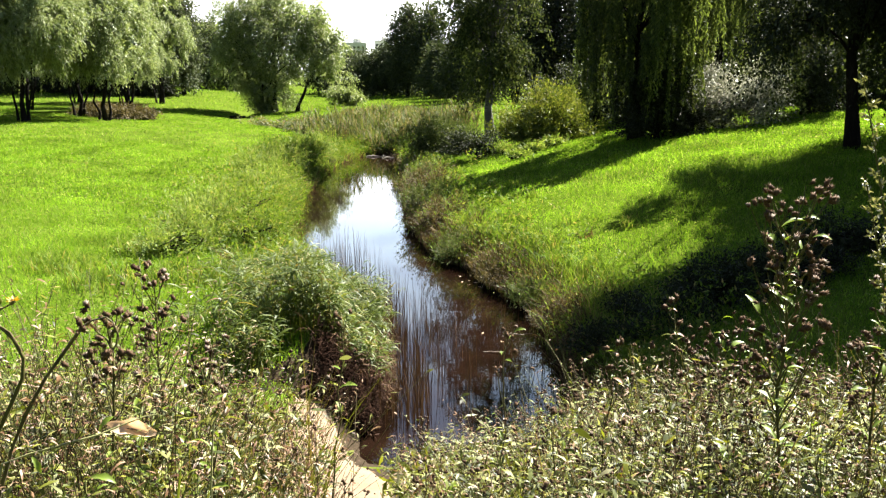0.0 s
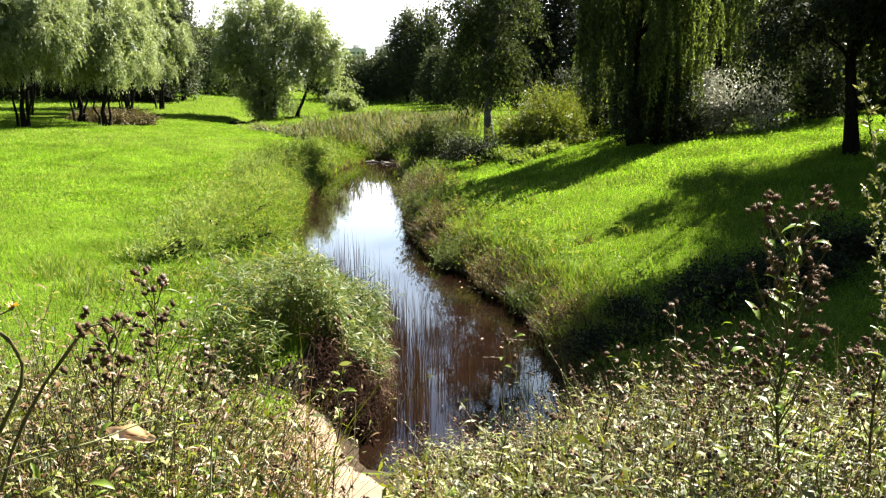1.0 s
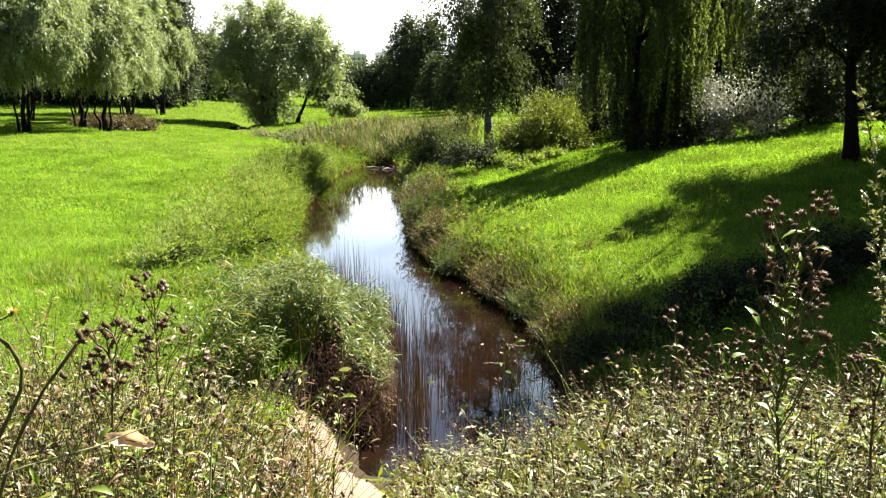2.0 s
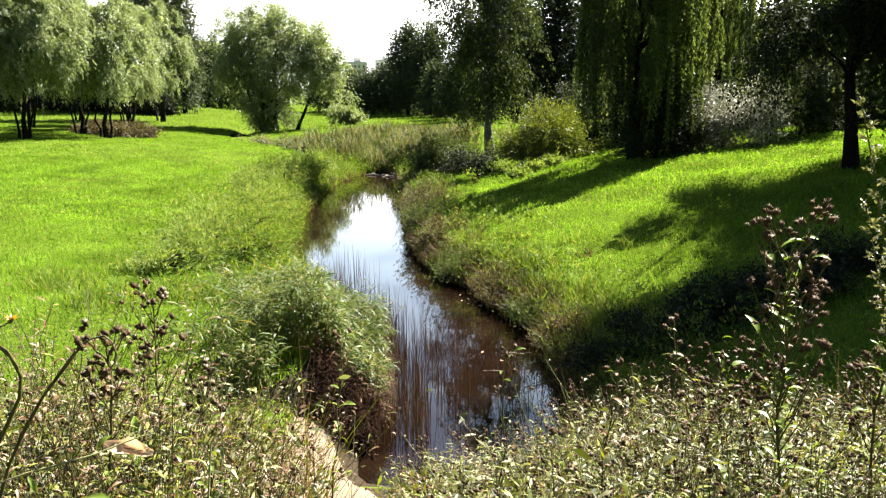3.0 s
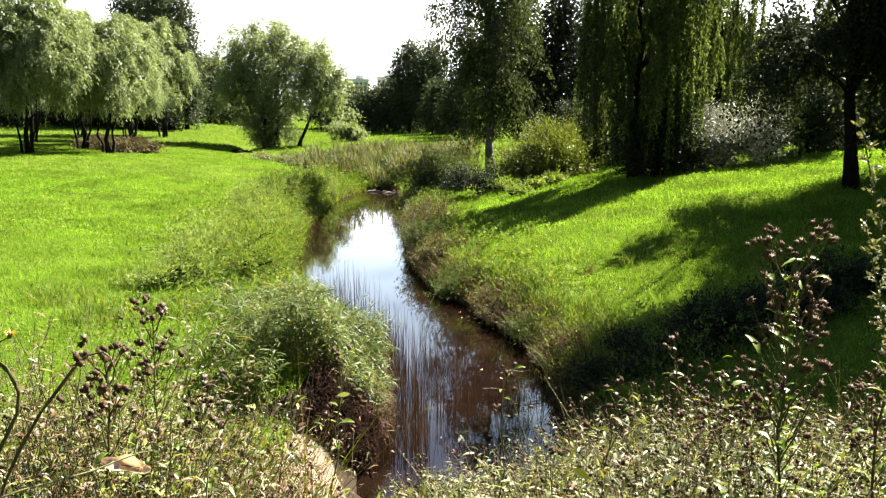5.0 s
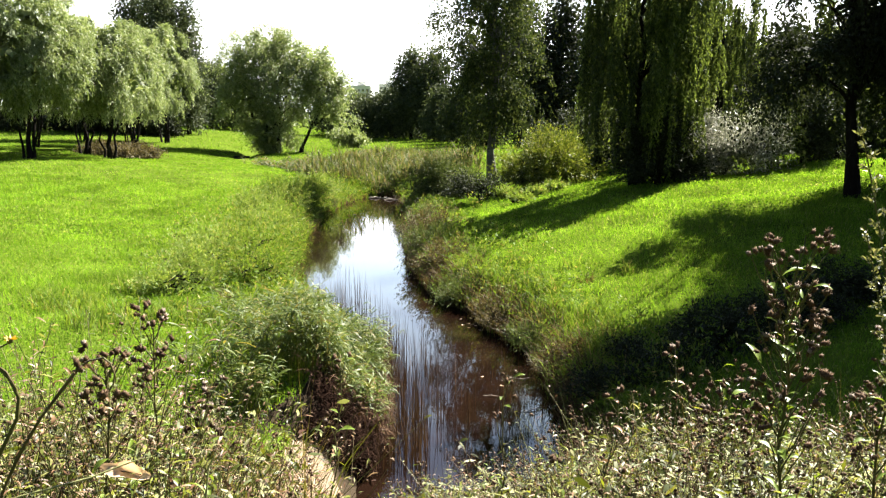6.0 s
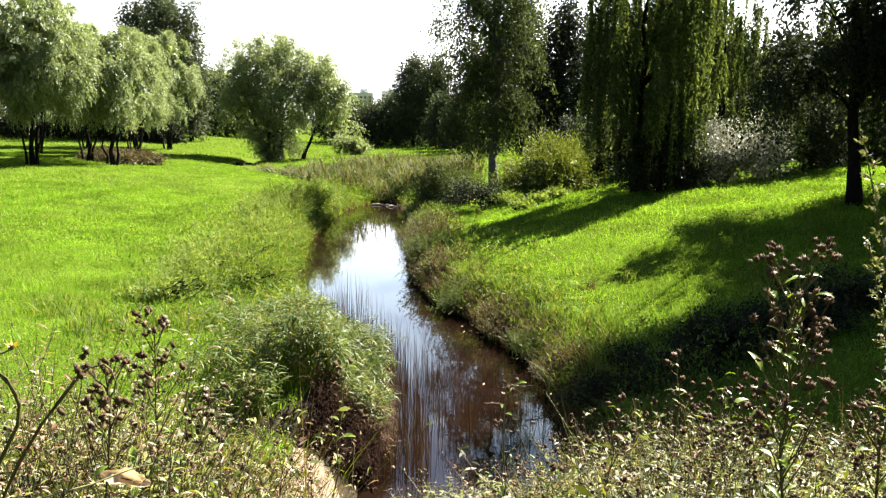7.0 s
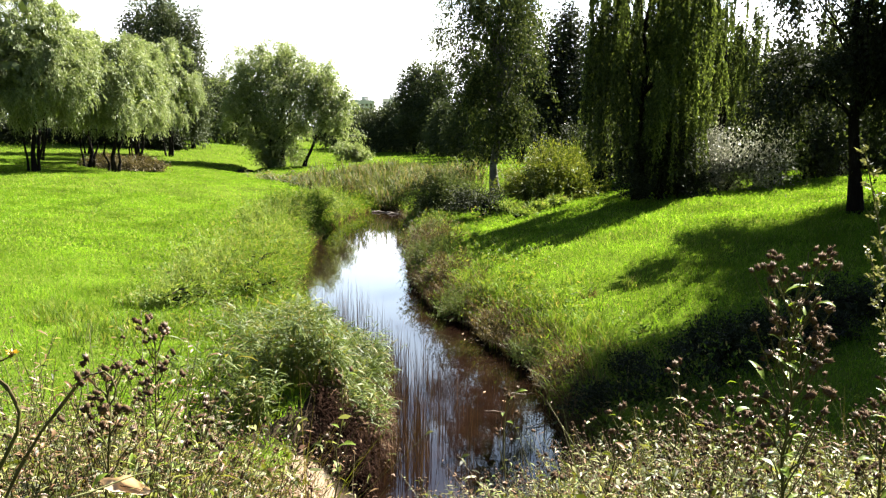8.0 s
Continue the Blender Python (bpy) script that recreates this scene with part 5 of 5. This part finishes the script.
    wide = rng.random(n) < 0.22
    sx = np.where(wide, rng.uniform(-4.6, 4.6, n), sx)
    sy = np.where(wide, rng.uniform(1.1, 6.6, n), sy)
    sq = sx / sy
    k = (np.sin(5.1 * sx + 1.4 * np.sin(3 * sy)) * np.sin(4.3 * sy + 1.1 * sx) > rng.uniform(-0.9, 0.35, n)) & (weedy(sx, sy) > 0.3 * rng.random(n)) & ~((sq > -0.170) & (sq < -0.05)) & ~((sq > -0.2) & (sq < 0.16) & (sy > 4.9))
    sx, sy, sq = sx[k], sy[k], sq[k]
    n = len(sx)
    sh = np.where(sq < -0.1, 0.82, 0.36 + 1.1 * np.clip(sq, 0, 0.25)) * rng.uniform(0.55, 1.25, n) * np.where((sq > -0.27) & (sq < -0.1), 0.58, np.where((sq > -0.34) & (sq < -0.1), 0.8, 1.0))
    SP = np.stack([sx, sy, height(sx, sy) - 0.02], 1)
    sl = rng.normal(0, 0.30, (n, 2))
    dry = rng.random(n) < np.where(sq < -0.1, 0.38, 0.17) + 0.45 * ((sq > -0.235) & (sq < -0.1))
    size = rng.uniform(0.04, 0.085, n) * np.clip(sy / 2.6, 0.75, 1.15) * np.where(rng.random(n) < 0.12, 1.7, 1.0)
    stuff("leafy_shoots", [shoots(rng, SP[~dry], sh[~dry], 25, size[~dry], 0.19, sl[~dry])], M_WEED, "upright leafy green shoots crowding the near bank", "weeds")
    stuff("withered_shoots", [shoots(rng, SP[dry], sh[dry] * 1.05, 22, np.minimum(size[dry] * 0.8, 0.055), 0.17, sl[dry])], M_DEADLEAF, "withered pinkish brown shoots among the green weeds", "weeds")
    stuff("shoot_stems", [stalks(SP, sh, sl)], M_STALK, "thin stems of the leafy shoots", "weeds")
    free = ~((q > -0.165) & (q < -0.05) & (y > 1.9))
    g = (rng.random(len(x)) < np.where(q < 0, 0.15, 0.06)) & free
    Pg = np.stack([x[g], y[g], height(x[g], y[g]) - 0.02], 1)
    stuff("weed_grass", [blades(rng, Pg, cov[g] * rng.uniform(0.8, 1.5, g.sum()), 0.005, 0.45, 3)], M_WEEDGRASS, "coarse grass growing through the weeds", "grass")


    # dry stalks with small spent heads
    g = (rng.random(len(x)) < np.where(q < 0, 0.06, 0.15)) & free
    Pg = np.stack([x[g], y[g], height(x[g], y[g]) - 0.02], 1)
    n = len(Pg)
    H = cov[g] * rng.uniform(0.8, 1.22, n)
    lean = rng.normal(0, 0.26, (n, 2))
    stuff("dry_stalks", [stalks(Pg, H, lean)], M_DRYGRASS, "thin dry stalks rising out of the weeds", "weeds")
    per = 9
    t = np.concatenate([np.full((n, 4), 1.0), rng.uniform(0.72, 1.0, (n, per - 4))], 1)
    tip = Pg[:, None] + np.stack([lean[:, None, 0] * t ** 2, lean[:, None, 1] * t ** 2, t], -1) * H[:, None, None]
    tip = tip + rng.normal(size=tip.shape) * np.where(t < 1, 0.018, 0.003)[..., None]
    stuff("small_seed_heads", [buttons(rng, tip.reshape(-1, 3))], M_SEED, "small brown spent flower heads over the weeds", "weeds")


def buttons(rng, C):
    """Small round spent heads: flattened eight-sided knobs."""
    n = len(C)
    r = rng.uniform(0.0028, 0.0062, (n, 1))
    ax = unit(rng.normal(size=(n, 3)) + np.array([0, 0, 1.2]))
    u = unit(np.cross(ax, rng.normal(size=(n, 3))))
    w = np.cross(ax, u)
    v = np.stack([C + u * r, C + w * r, C - u * r, C - w * r, C + ax * r * 0.8, C - ax * r * 1.2], 1).reshape(-1, 3)
    f = np.concatenate([np.arange(n)[:, None] * 6 + np.array([[i, (i + 1) % 4, 4]]) for i in range(4)] + [np.arange(n)[:, None] * 6 + np.array([[(i + 1) % 4, i, 5]]) for i in range(4)])
    return v, f


def shoots(rng, P, H, n_leaf, L, W, lean):
    """Upright leafy shoots: a thin stem set all round with narrow bent leaves, smaller towards the tip."""
    n = len(P)
    t = (np.arange(n_leaf)[None] + rng.random((n, n_leaf))) / n_leaf
    t = 0.25 + 0.75 * t
    axis = np.stack([lean[:, None, 0] * t * t, lean[:, None, 1] * t * t, t], -1) * H[:, None, None]
    B = (P[:, None] + axis).reshape(-1, 3)
    a = (2.4 * np.arange(n_leaf)[None] + rng.uniform(0, 6.28, (n, 1)) + rng.normal(0, 0.3, (n, n_leaf))).ravel()
    m = len(B)
    rise = rng.uniform(-0.1, 0.9, m)
    out = unit(np.stack([np.cos(a), np.sin(a), rise], 1))
    roll = rng.normal(0, 0.5, m)
    side = np.stack([-np.sin(a), np.cos(a), roll], 1)
    ln = (L[:, None] * (1.25 - 0.8 * t) * rng.uniform(0.7, 1.3, (n, n_leaf))).ravel()[:, None]
    w = ln * W / 2
    fall = np.array([0, 0, -1.0]) * (rng.uniform(0.1, 0.7, m)[:, None] * ln)
    rows = []
    for q, k in ((0.0, 0.15), (0.35, 1.0), (0.7, 0.75), (1.0, 0.04)):
        c = B + out * ln * q + fall * q * q
        rows += [c - side * w * k, c + side * w * k]
    v = np.stack(rows, 1).reshape(-1, 3)
    f = np.concatenate([np.arange(m)[:, None] * 8 + np.array([[2 * i, 2 * i + 1, 2 * i + 3, 2 * i + 2]]) for i in range(3)])
    return v, f


def stalks(P, H, lean):
    """Thin three-sided stalks that lean more towards the top."""
    rows = []
    a = np.array([0, 2.09, 4.19])
    ring = np.stack([np.cos(a), np.sin(a), a * 0], 1) * 0.0016
    for t in (0.0, 0.5, 1.0):
        c = P + np.stack([lean[:, 0] * t * t * H, lean[:, 1] * t * t * H, t * H], 1)
        rows.append(c[:, None] + ring * (1.2 - 0.6 * t))
    v = np.concatenate(rows, 1).reshape(-1, 3)
    f = np.concatenate([np.arange(len(P))[:, None] * 9 + np.array([[3 * i + j, 3 * i + (j + 1) % 3, 3 * i + 3 + (j + 1) % 3, 3 * i + 3 + j]]) for i in (0, 1) for j in (0, 1, 2)])
    return v, f


weeds()


def leaning_stalk():
    """A thick withered stalk that leans over, with drooping heads."""
    rng = np.random.default_rng(91)
    z = float(height(-1.12, 1.6))
    root = thing("withered_thistle", (-1.12, 1.6, z), "thick withered thistle stalk leaning over with drooping heads", "weed")
    o = np.array([-1.12, 1.6, z])
    main = np.array([(-1.12, 1.6, z - 0.02), (-1.02, 1.6, 2.95), (-0.936, 1.6, 3.171), (-0.911, 1.6, 3.238), (-0.872, 1.59, 3.31), (-0.827, 1.6, 3.387), (-0.781, 1.61, 3.448), (-0.743, 1.6, 3.494), (-0.72, 1.6, 3.51), (-0.69, 1.6, 3.517)]) - o
    fork = np.array([(-0.69, 1.6, 3.517), (-0.676, 1.6, 3.505), (-0.668, 1.6, 3.48), (-0.668, 1.6, 3.455)]) - o
    part("stem", stem_mesh([(main, np.array([8, 7.4, 6.6, 5.2, 6.8, 4.6, 6.2, 5.4, 2.6, 3.2]) * 0.0007), (fork, np.linspace(0.002, 0.0014, 4))], M_WITHERED), root, "dark withered stalk")
    for p, d, k in [((-0.743, 1.6, 3.497), (-0.3, 0, 1), 1.4), ((-0.735, 1.59, 3.49), (0.4, -0.4, 0.8), 1.1), ((-0.668, 1.6, 3.45), (0.2, 0, -1), 1.5), ((-0.655, 1.6, 3.445), (0.7, 0, -0.6), 1.4), ((-0.685, 1.59, 3.447), (-0.6, 0, -0.7), 1.5), ((-0.70, 1.6, 3.47), (-0.8, 0, 0.2), 1.2), ((-0.728, 1.6, 3.45), (0, -0.3, -1), 1.2), ((-0.79, 1.6, 3.42), (0.7, 0, -0.5), 1.1)]:
        ob = new("seed_head", HEADS[rng.integers(3)])
        ob.parent = root
        ob.matrix_basis = Matrix.Translation(Vector(p) - Vector(o)) @ Vector(d).to_track_quat("Z", "Y").to_matrix().to_4x4() @ Matrix.Scale(k * 0.75, 4)
    for i in range(26):
        k = rng.uniform(3.2, 8.6)
        p = main[int(k)] + (main[int(k) + 1] - main[int(k)]) * (k % 1)
        ob = new("leaf", DEAD_LEAVES[rng.integers(3)])
        ob.parent = root
        ob.matrix_basis = aim(p, rng.normal(size=3) + np.array([0.3, -0.2, -0.5]), rng.uniform(-2, 2), rng.uniform(0.25, 0.6))
    for p, d in [((-0.86, 1.6, 3.33), (-0.4, -0.2, 0.4)), ((-0.81, 1.6, 3.40), (0.5, -0.3, -0.6)), ((-0.90, 1.6, 3.25), (0.6, 0.1, -0.3)), ((-0.77, 1.6, 3.46), (-0.7, 0.1, 0.2)), ((-0.84, 1.6, 3.36), (0.8, 0, 0.1))]:
        ob = new("leaf", DEAD_LEAVES[rng.integers(3)])
        ob.parent = root
        ob.matrix_basis = aim(np.array(p) - o, d, rng.uniform(-1, 1), 0.8)


leaning_stalk()


def grass_stem(points, rad, leaf_at):
    """A long bent grass stem with a few narrow leaves."""
    p = np.array(points)
    root = thing("grass_stem", tuple(p[0]), "long pale green grass stem bent over the weeds", "grass", "bent grass stems")
    part("stem", stem_mesh([(p - p[0], np.linspace(rad, rad * 0.5, len(p)))], M_WEEDSTEM), root)
    for i, d, k in leaf_at:
        ob = new("leaf", GREEN_LEAVES[i % 4])
        ob.parent = root
        ob.matrix_basis = aim(p[i] - p[0], d, 0.3, k)


M_WEEDSTEM = leaf_material("green_stem", [(0.0, (0.16, 0.17, 0.06)), (1.0, (0.22, 0.21, 0.09))], 0.2, 0.08, 0.5, 0.3, 20.0)
zs = float(height(-1.0, 1.4))
grass_stem([(-1.0, 1.4, zs), (-0.93, 1.43, zs + 0.55), (-0.852, 1.45, 3.269), (-0.807, 1.47, 3.28), (-0.752, 1.5, 3.286), (-0.699, 1.53, 3.291), (-0.66, 1.55, 3.302), (-0.62, 1.57, 3.312), (-0.593, 1.58, 3.314)], 0.0028, [(3, (0.6, -0.4, -0.6), 0.7), (5, (0.5, 0.3, 0.7), 0.6), (1, (-0.4, -0.6, 0.5), 1.2)])
zs = float(height(-0.52, 1.6))
grass_stem([(-0.52, 1.6, zs), (-0.51, 1.6, zs + 0.4), (-0.5, 1.6, 3.136), (-0.492, 1.6, 3.223), (-0.485, 1.6, 3.285), (-0.47, 1.6, 3.31)], 0.003, [(2, (0.7, -0.3, 0.2), 0.9), (3, (-0.7, 0.2, 0.5), 0.8)])
zs = float(height(-0.68, 1.45))
grass_stem([(-0.68, 1.45, zs), (-0.69, 1.45, zs + 0.4), (-0.7, 1.45, 3.1), (-0.695, 1.45, 3.235)], 0.003, [(3, (0.95, -0.1, 0.15), 0.95), (2, (-0.7, 0.2, 0.5), 0.8), (2, (0.2, -0.7, 0.5), 0.9)])


def yellow_flower():
    """A pale branching stalk with one yellow flower and a bud."""
    z = float(height(-1.05, 1.55))
    o = np.array([-1.05, 1.55, z])
    root = thing("yellow_hawkweed", tuple(o), "pale green branching stalk with one yellow flower", "flower")
    main = np.array([(-1.05, 1.55, z - 0.02), (-1.0, 1.58, 3.0), (-0.949, 1.6, 3.25), (-0.905, 1.6, 3.33), (-0.876, 1.6, 3.385), (-0.868, 1.6, 3.43), (-0.885, 1.6, 3.472), (-0.915, 1.6, 3.505)]) - o
    twig = np.array([(-0.87, 1.6, 3.42), (-0.873, 1.6, 3.45), (-0.89, 1.6, 3.485), (-0.93, 1.6, 3.515), (-0.915, 1.6, 3.53), (-0.892, 1.6, 3.54), (-0.879, 1.6, 3.547)]) - o
    part("stem", stem_mesh([(main, np.linspace(0.0055, 0.0034, 8)), (twig, np.linspace(0.0028, 0.0015, 7))]), root)
    rng = np.random.default_rng(92)
    c = np.array((-0.877, 1.6, 3.552)) - o
    v, f = tube([c - (0.004, 0, 0.008), c - (0.002, 0, 0.004), c, c + (0.001, 0, 0.003)], [0.002, 0.005, 0.006, 0.004], 8)
    flower = part("flower", mesh_from("flower", v, f, M_STALK, True), root, "green flower cup")
    for i in range(16):
        a = i * 0.393
        d = unit(np.array([np.cos(a), np.sin(a), rng.uniform(0.2, 0.9)]))
        me = mesh_from("petal", *leaf_cloud(rng, c[None] + d * 0.003, d[None], 0.013, 0.005), M_PETAL)
        part("petal", me, flower, "yellow petal")
    v, f = tube([np.array((-0.905, 1.6, 3.545)) - o, np.array((-0.903, 1.6, 3.552)) - o, np.array((-0.902, 1.6, 3.56)) - o], [0.003, 0.006, 0.002], 7)
    part("bud", mesh_from("bud", v, f, M_WEED, True), root, "pale closed bud")


yellow_flower()


def dry_leaf():
    """One large curled leaf caught on the weeds."""
    n, m = 12, 7
    t, u = np.meshgrid(np.linspace(0, 1, n), np.linspace(-1, 1, m), indexing="ij")
    w = 0.021 * np.sin(np.pi * np.clip(0.06 + 0.9 * t, 0, 1)) ** 0.7 * (1 + 0.14 * np.sin(11 * t + 2 * u))
    x, y = 0.105 * t, w * u * 0.8
    zz = 0.012 * np.sin(2.2 * t) + w * (0.75 * u * u + 0.35 * np.sin(8 * t + 2.5 * u)) + 0.0025 * np.sin(23 * t + 4 * u)
    v = np.stack([x, y, zz], -1).reshape(-1, 3)
    i, j = np.meshgrid(np.arange(n - 1), np.arange(m - 1), indexing="ij")
    f = np.stack([i * m + j, i * m + j + 1, (i + 1) * m + j + 1, (i + 1) * m + j], -1).reshape(-1, 4)
    root = thing("fallen_leaf", (-0.71, 1.6, 3.28), "large pale dry leaf lying on the weeds", "leaf")
    root.rotation_euler = (0.9, 0.22, 0.05)
    part("blade", mesh_from("blade", v, f, M_PALELEAF, True), root)
    v, f = tube([(-0.03, 0, -0.012), (-0.012, 0, -0.003), (0.02, 0, 0.006), (0.1, 0, 0.014)], [0.0012, 0.0014, 0.0012, 0.0006], 5)
    part("midrib", mesh_from("midrib", v, f, M_SEED, True), root, "dark brown midrib and stalk")


M_PALELEAF = leaf_material("pale_dry_leaf", [(0.0, (0.5, 0.35, 0.24)), (1.0, (0.6, 0.45, 0.33))], 0.35, 0.05, 0.5, 0.55, 35.0, tint=(1.0, 0.85, 0.65))
dry_leaf()


def broad_grass(x, y, z, tall, turn):
    """A broad green blade standing up through the weeds."""
    zg = float(height(x, y))
    root = thing("broad_grass", (x, y, zg - 0.02), "broad bright green grass blades among the weeds", "grass", turn=turn)
    for k, (a, hh, ww) in enumerate([(0.10, tall, 0.022), (-0.12, tall * 0.9, 0.018), (0.3, tall * 0.82, 0.016)]):
        n = 8
        t = np.linspace(0, 1, n)
        c = np.stack([a * t * t * 0.6, 0.03 * k * t, hh * t - 0.06 * t ** 3], 1)
        w = ww * (1 - 0.93 * t ** 2.2) / 2
        v = np.concatenate([c - np.stack([w, 0 * w, 0 * w], 1), c + np.array([0, 0.004, 0]), c + np.stack([w, 0 * w, 0 * w], 1)])
        i = np.arange(n - 1)
        f = np.concatenate([np.stack([i, i + n, i + n + 1, i + 1], 1), np.stack([i + n, i + 2 * n, i + 2 * n + 1, i + n + 1], 1)])
        part("blade", mesh_from("blade", v, f, M_BUSH, True), root)


broad_grass(-0.62, 1.6, 0, 0.86, 0.1)
broad_grass(-0.93, 1.75, 0, 0.72, 1.3)


def pale_spike(base, tip, seed, label):
    """A leaning stalk set with small pale tufts."""
    rng = np.random.default_rng(seed)
    z = float(height(base[0], base[1]))
    o = np.array([base[0], base[1], z])
    root = thing("mugwort", tuple(o), label, "weed")
    mid = np.array([(base[0] + tip[0]) / 2 + 0.06, (base[1] + tip[1]) / 2, (z + tip[2]) / 2 + 0.12])
    t = np.linspace(0, 1, 12)[:, None]
    p = (1 - t) ** 2 * (o - (0, 0, 0.02)) + 2 * t * (1 - t) * mid + t * t * np.array(tip) - o
    part("stem", stem_mesh([(p, np.linspace(0.005, 0.0012, 12))]), root)
    for i in range(34):
        q = 0.45 + 0.55 * i / 34
        c = (1 - q) ** 2 * (o - o) + 2 * q * (1 - q) * (mid - o) + q * q * (np.array(tip) - o)
        a = 2.4 * i
        n = 16
        ln = 0.035 * (1.15 - q) + 0.008
        D = unit(np.array([np.cos(a), np.sin(a), 0.5]))
        P = c + D * ln * rng.random((n, 1)) + rng.normal(size=(n, 3)) * 0.003
        me = mesh_from("tuft", *leaf_cloud(rng, P, unit(D + rng.normal(size=(n, 3)) * 0.7), 0.012, 0.005), M_PALETUFT)
        part("tuft", me, root)


M_PALETUFT = leaf_material("pale_tuft", [(0.0, (0.07, 0.075, 0.036)), (0.6, (0.11, 0.115, 0.062)), (1.0, (0.18, 0.18, 0.115))], 0.4, 0.1, 0.5)
pale_spike((1.02, 1.5), (0.804, 1.6, 4.0), 95, "tall mugwort with a pale feathery tip leaning over")
pale_spike((1.05, 1.6), (0.84, 1.62, 3.80), 96, "mugwort with a pale feathery tip bending over")


def culvert_slab():
    """A dark concrete slab over the ditch."""
    z = float(height(-17.1, 69.0))
    bm = bmesh.new()
    bmesh.ops.create_cube(bm, size=1.0, matrix=Matrix.Diagonal((1.3, 0.7, 0.6, 1)))
    bmesh.ops.bevel(bm, geom=bm.edges[:], offset=0.03, segments=2, affect="EDGES")
    me = bpy.data.meshes.new("culvert_slab")
    bm.to_mesh(me)
    bm.free()
    me.materials.append(M_BARK)
    ob = new("culvert_slab", me)
    ob.location, ob.rotation_euler = (-17.1, 69.0, z + 0.27), (0.03, 0.04, 0.35)
    tagged(ob, "weathered dark concrete slab over the ditch", "slab")


culvert_slab()


def driftwood(x, y, ln, rad, turn, seed):
    """A bare stick lying in the shallows."""
    rng = np.random.default_rng(seed)
    p = bend(rng, (-ln / 2, 0, 0), (ln / 2, 0, 0.02), 7, 0.02, 0.02)
    v, f = tube(p, rad * np.array([0.7, 1, 1.05, 1, 0.9, 0.7, 0.3]), 7)
    ob = new("stick", mesh_from("stick", v, f, M_DRIFT, True))
    ob.location, ob.rotation_euler = (x, y, 0.01), (0, 0, turn)
    tagged(ob, "bare weathered stick lying in the shallow water", "stick", "sticks in the water")


M_DRIFT = plain_material("weathered_wood", [(0.3, (0.16, 0.13, 0.10)), (0.7, (0.30, 0.26, 0.21))], 8.0, 0.85, 0.5, 0.01, stretch=(0.2, 1, 1))
for k, (x, y, ln, rad, turn) in enumerate([(-3.5, 41.2, 0.7, 0.045, 0.1), (-2.9, 41.0, 0.5, 0.04, -0.2), (-2.6, 40.4, 0.8, 0.035, 0.3), (1.15, 12.2, 0.5, 0.008, 0.15), (0.75, 11.4, 0.35, 0.006, -0.3), (1.3, 10.9, 0.4, 0.007, 0.5)]):
    driftwood(x, y, ln, rad, turn, 110 + k)


def floating_leaf(me, x, y, turn):
    ob = new("floating_leaf", me)
    ob.location, ob.rotation_euler = (x, y, 0.004), (0, 0, turn)
    tagged(ob, "small pale leaf floating on the water", "leaf", "leaves on the water")


n_edge = 9
t_edge = np.linspace(0, 2 * np.pi, n_edge, endpoint=False)
LEAF_FLOAT = mesh_from("floating_leaf", np.concatenate([np.stack([0.035 * np.cos(t_edge), 0.018 * np.sin(t_edge), 0.004 + 0.004 * np.cos(2 * t_edge)], 1), [[0, 0, 0.002]]]), np.array([[i, (i + 1) % n_edge, n_edge] for i in range(n_edge)]), M_PALELEAF)
rng_float = np.random.default_rng(120)
for k in range(8):
    floating_leaf(LEAF_FLOAT, 0.25 + 0.7 * rng_float.random(), 15.2 + 1.0 * rng_float.random(), 6.28 * rng_float.random())
for k in range(5):
    floating_leaf(LEAF_FLOAT, 0.5 + 1.0 * rng_float.random(), 9.6 + 3.0 * rng_float.random(), 6.28 * rng_float.random())
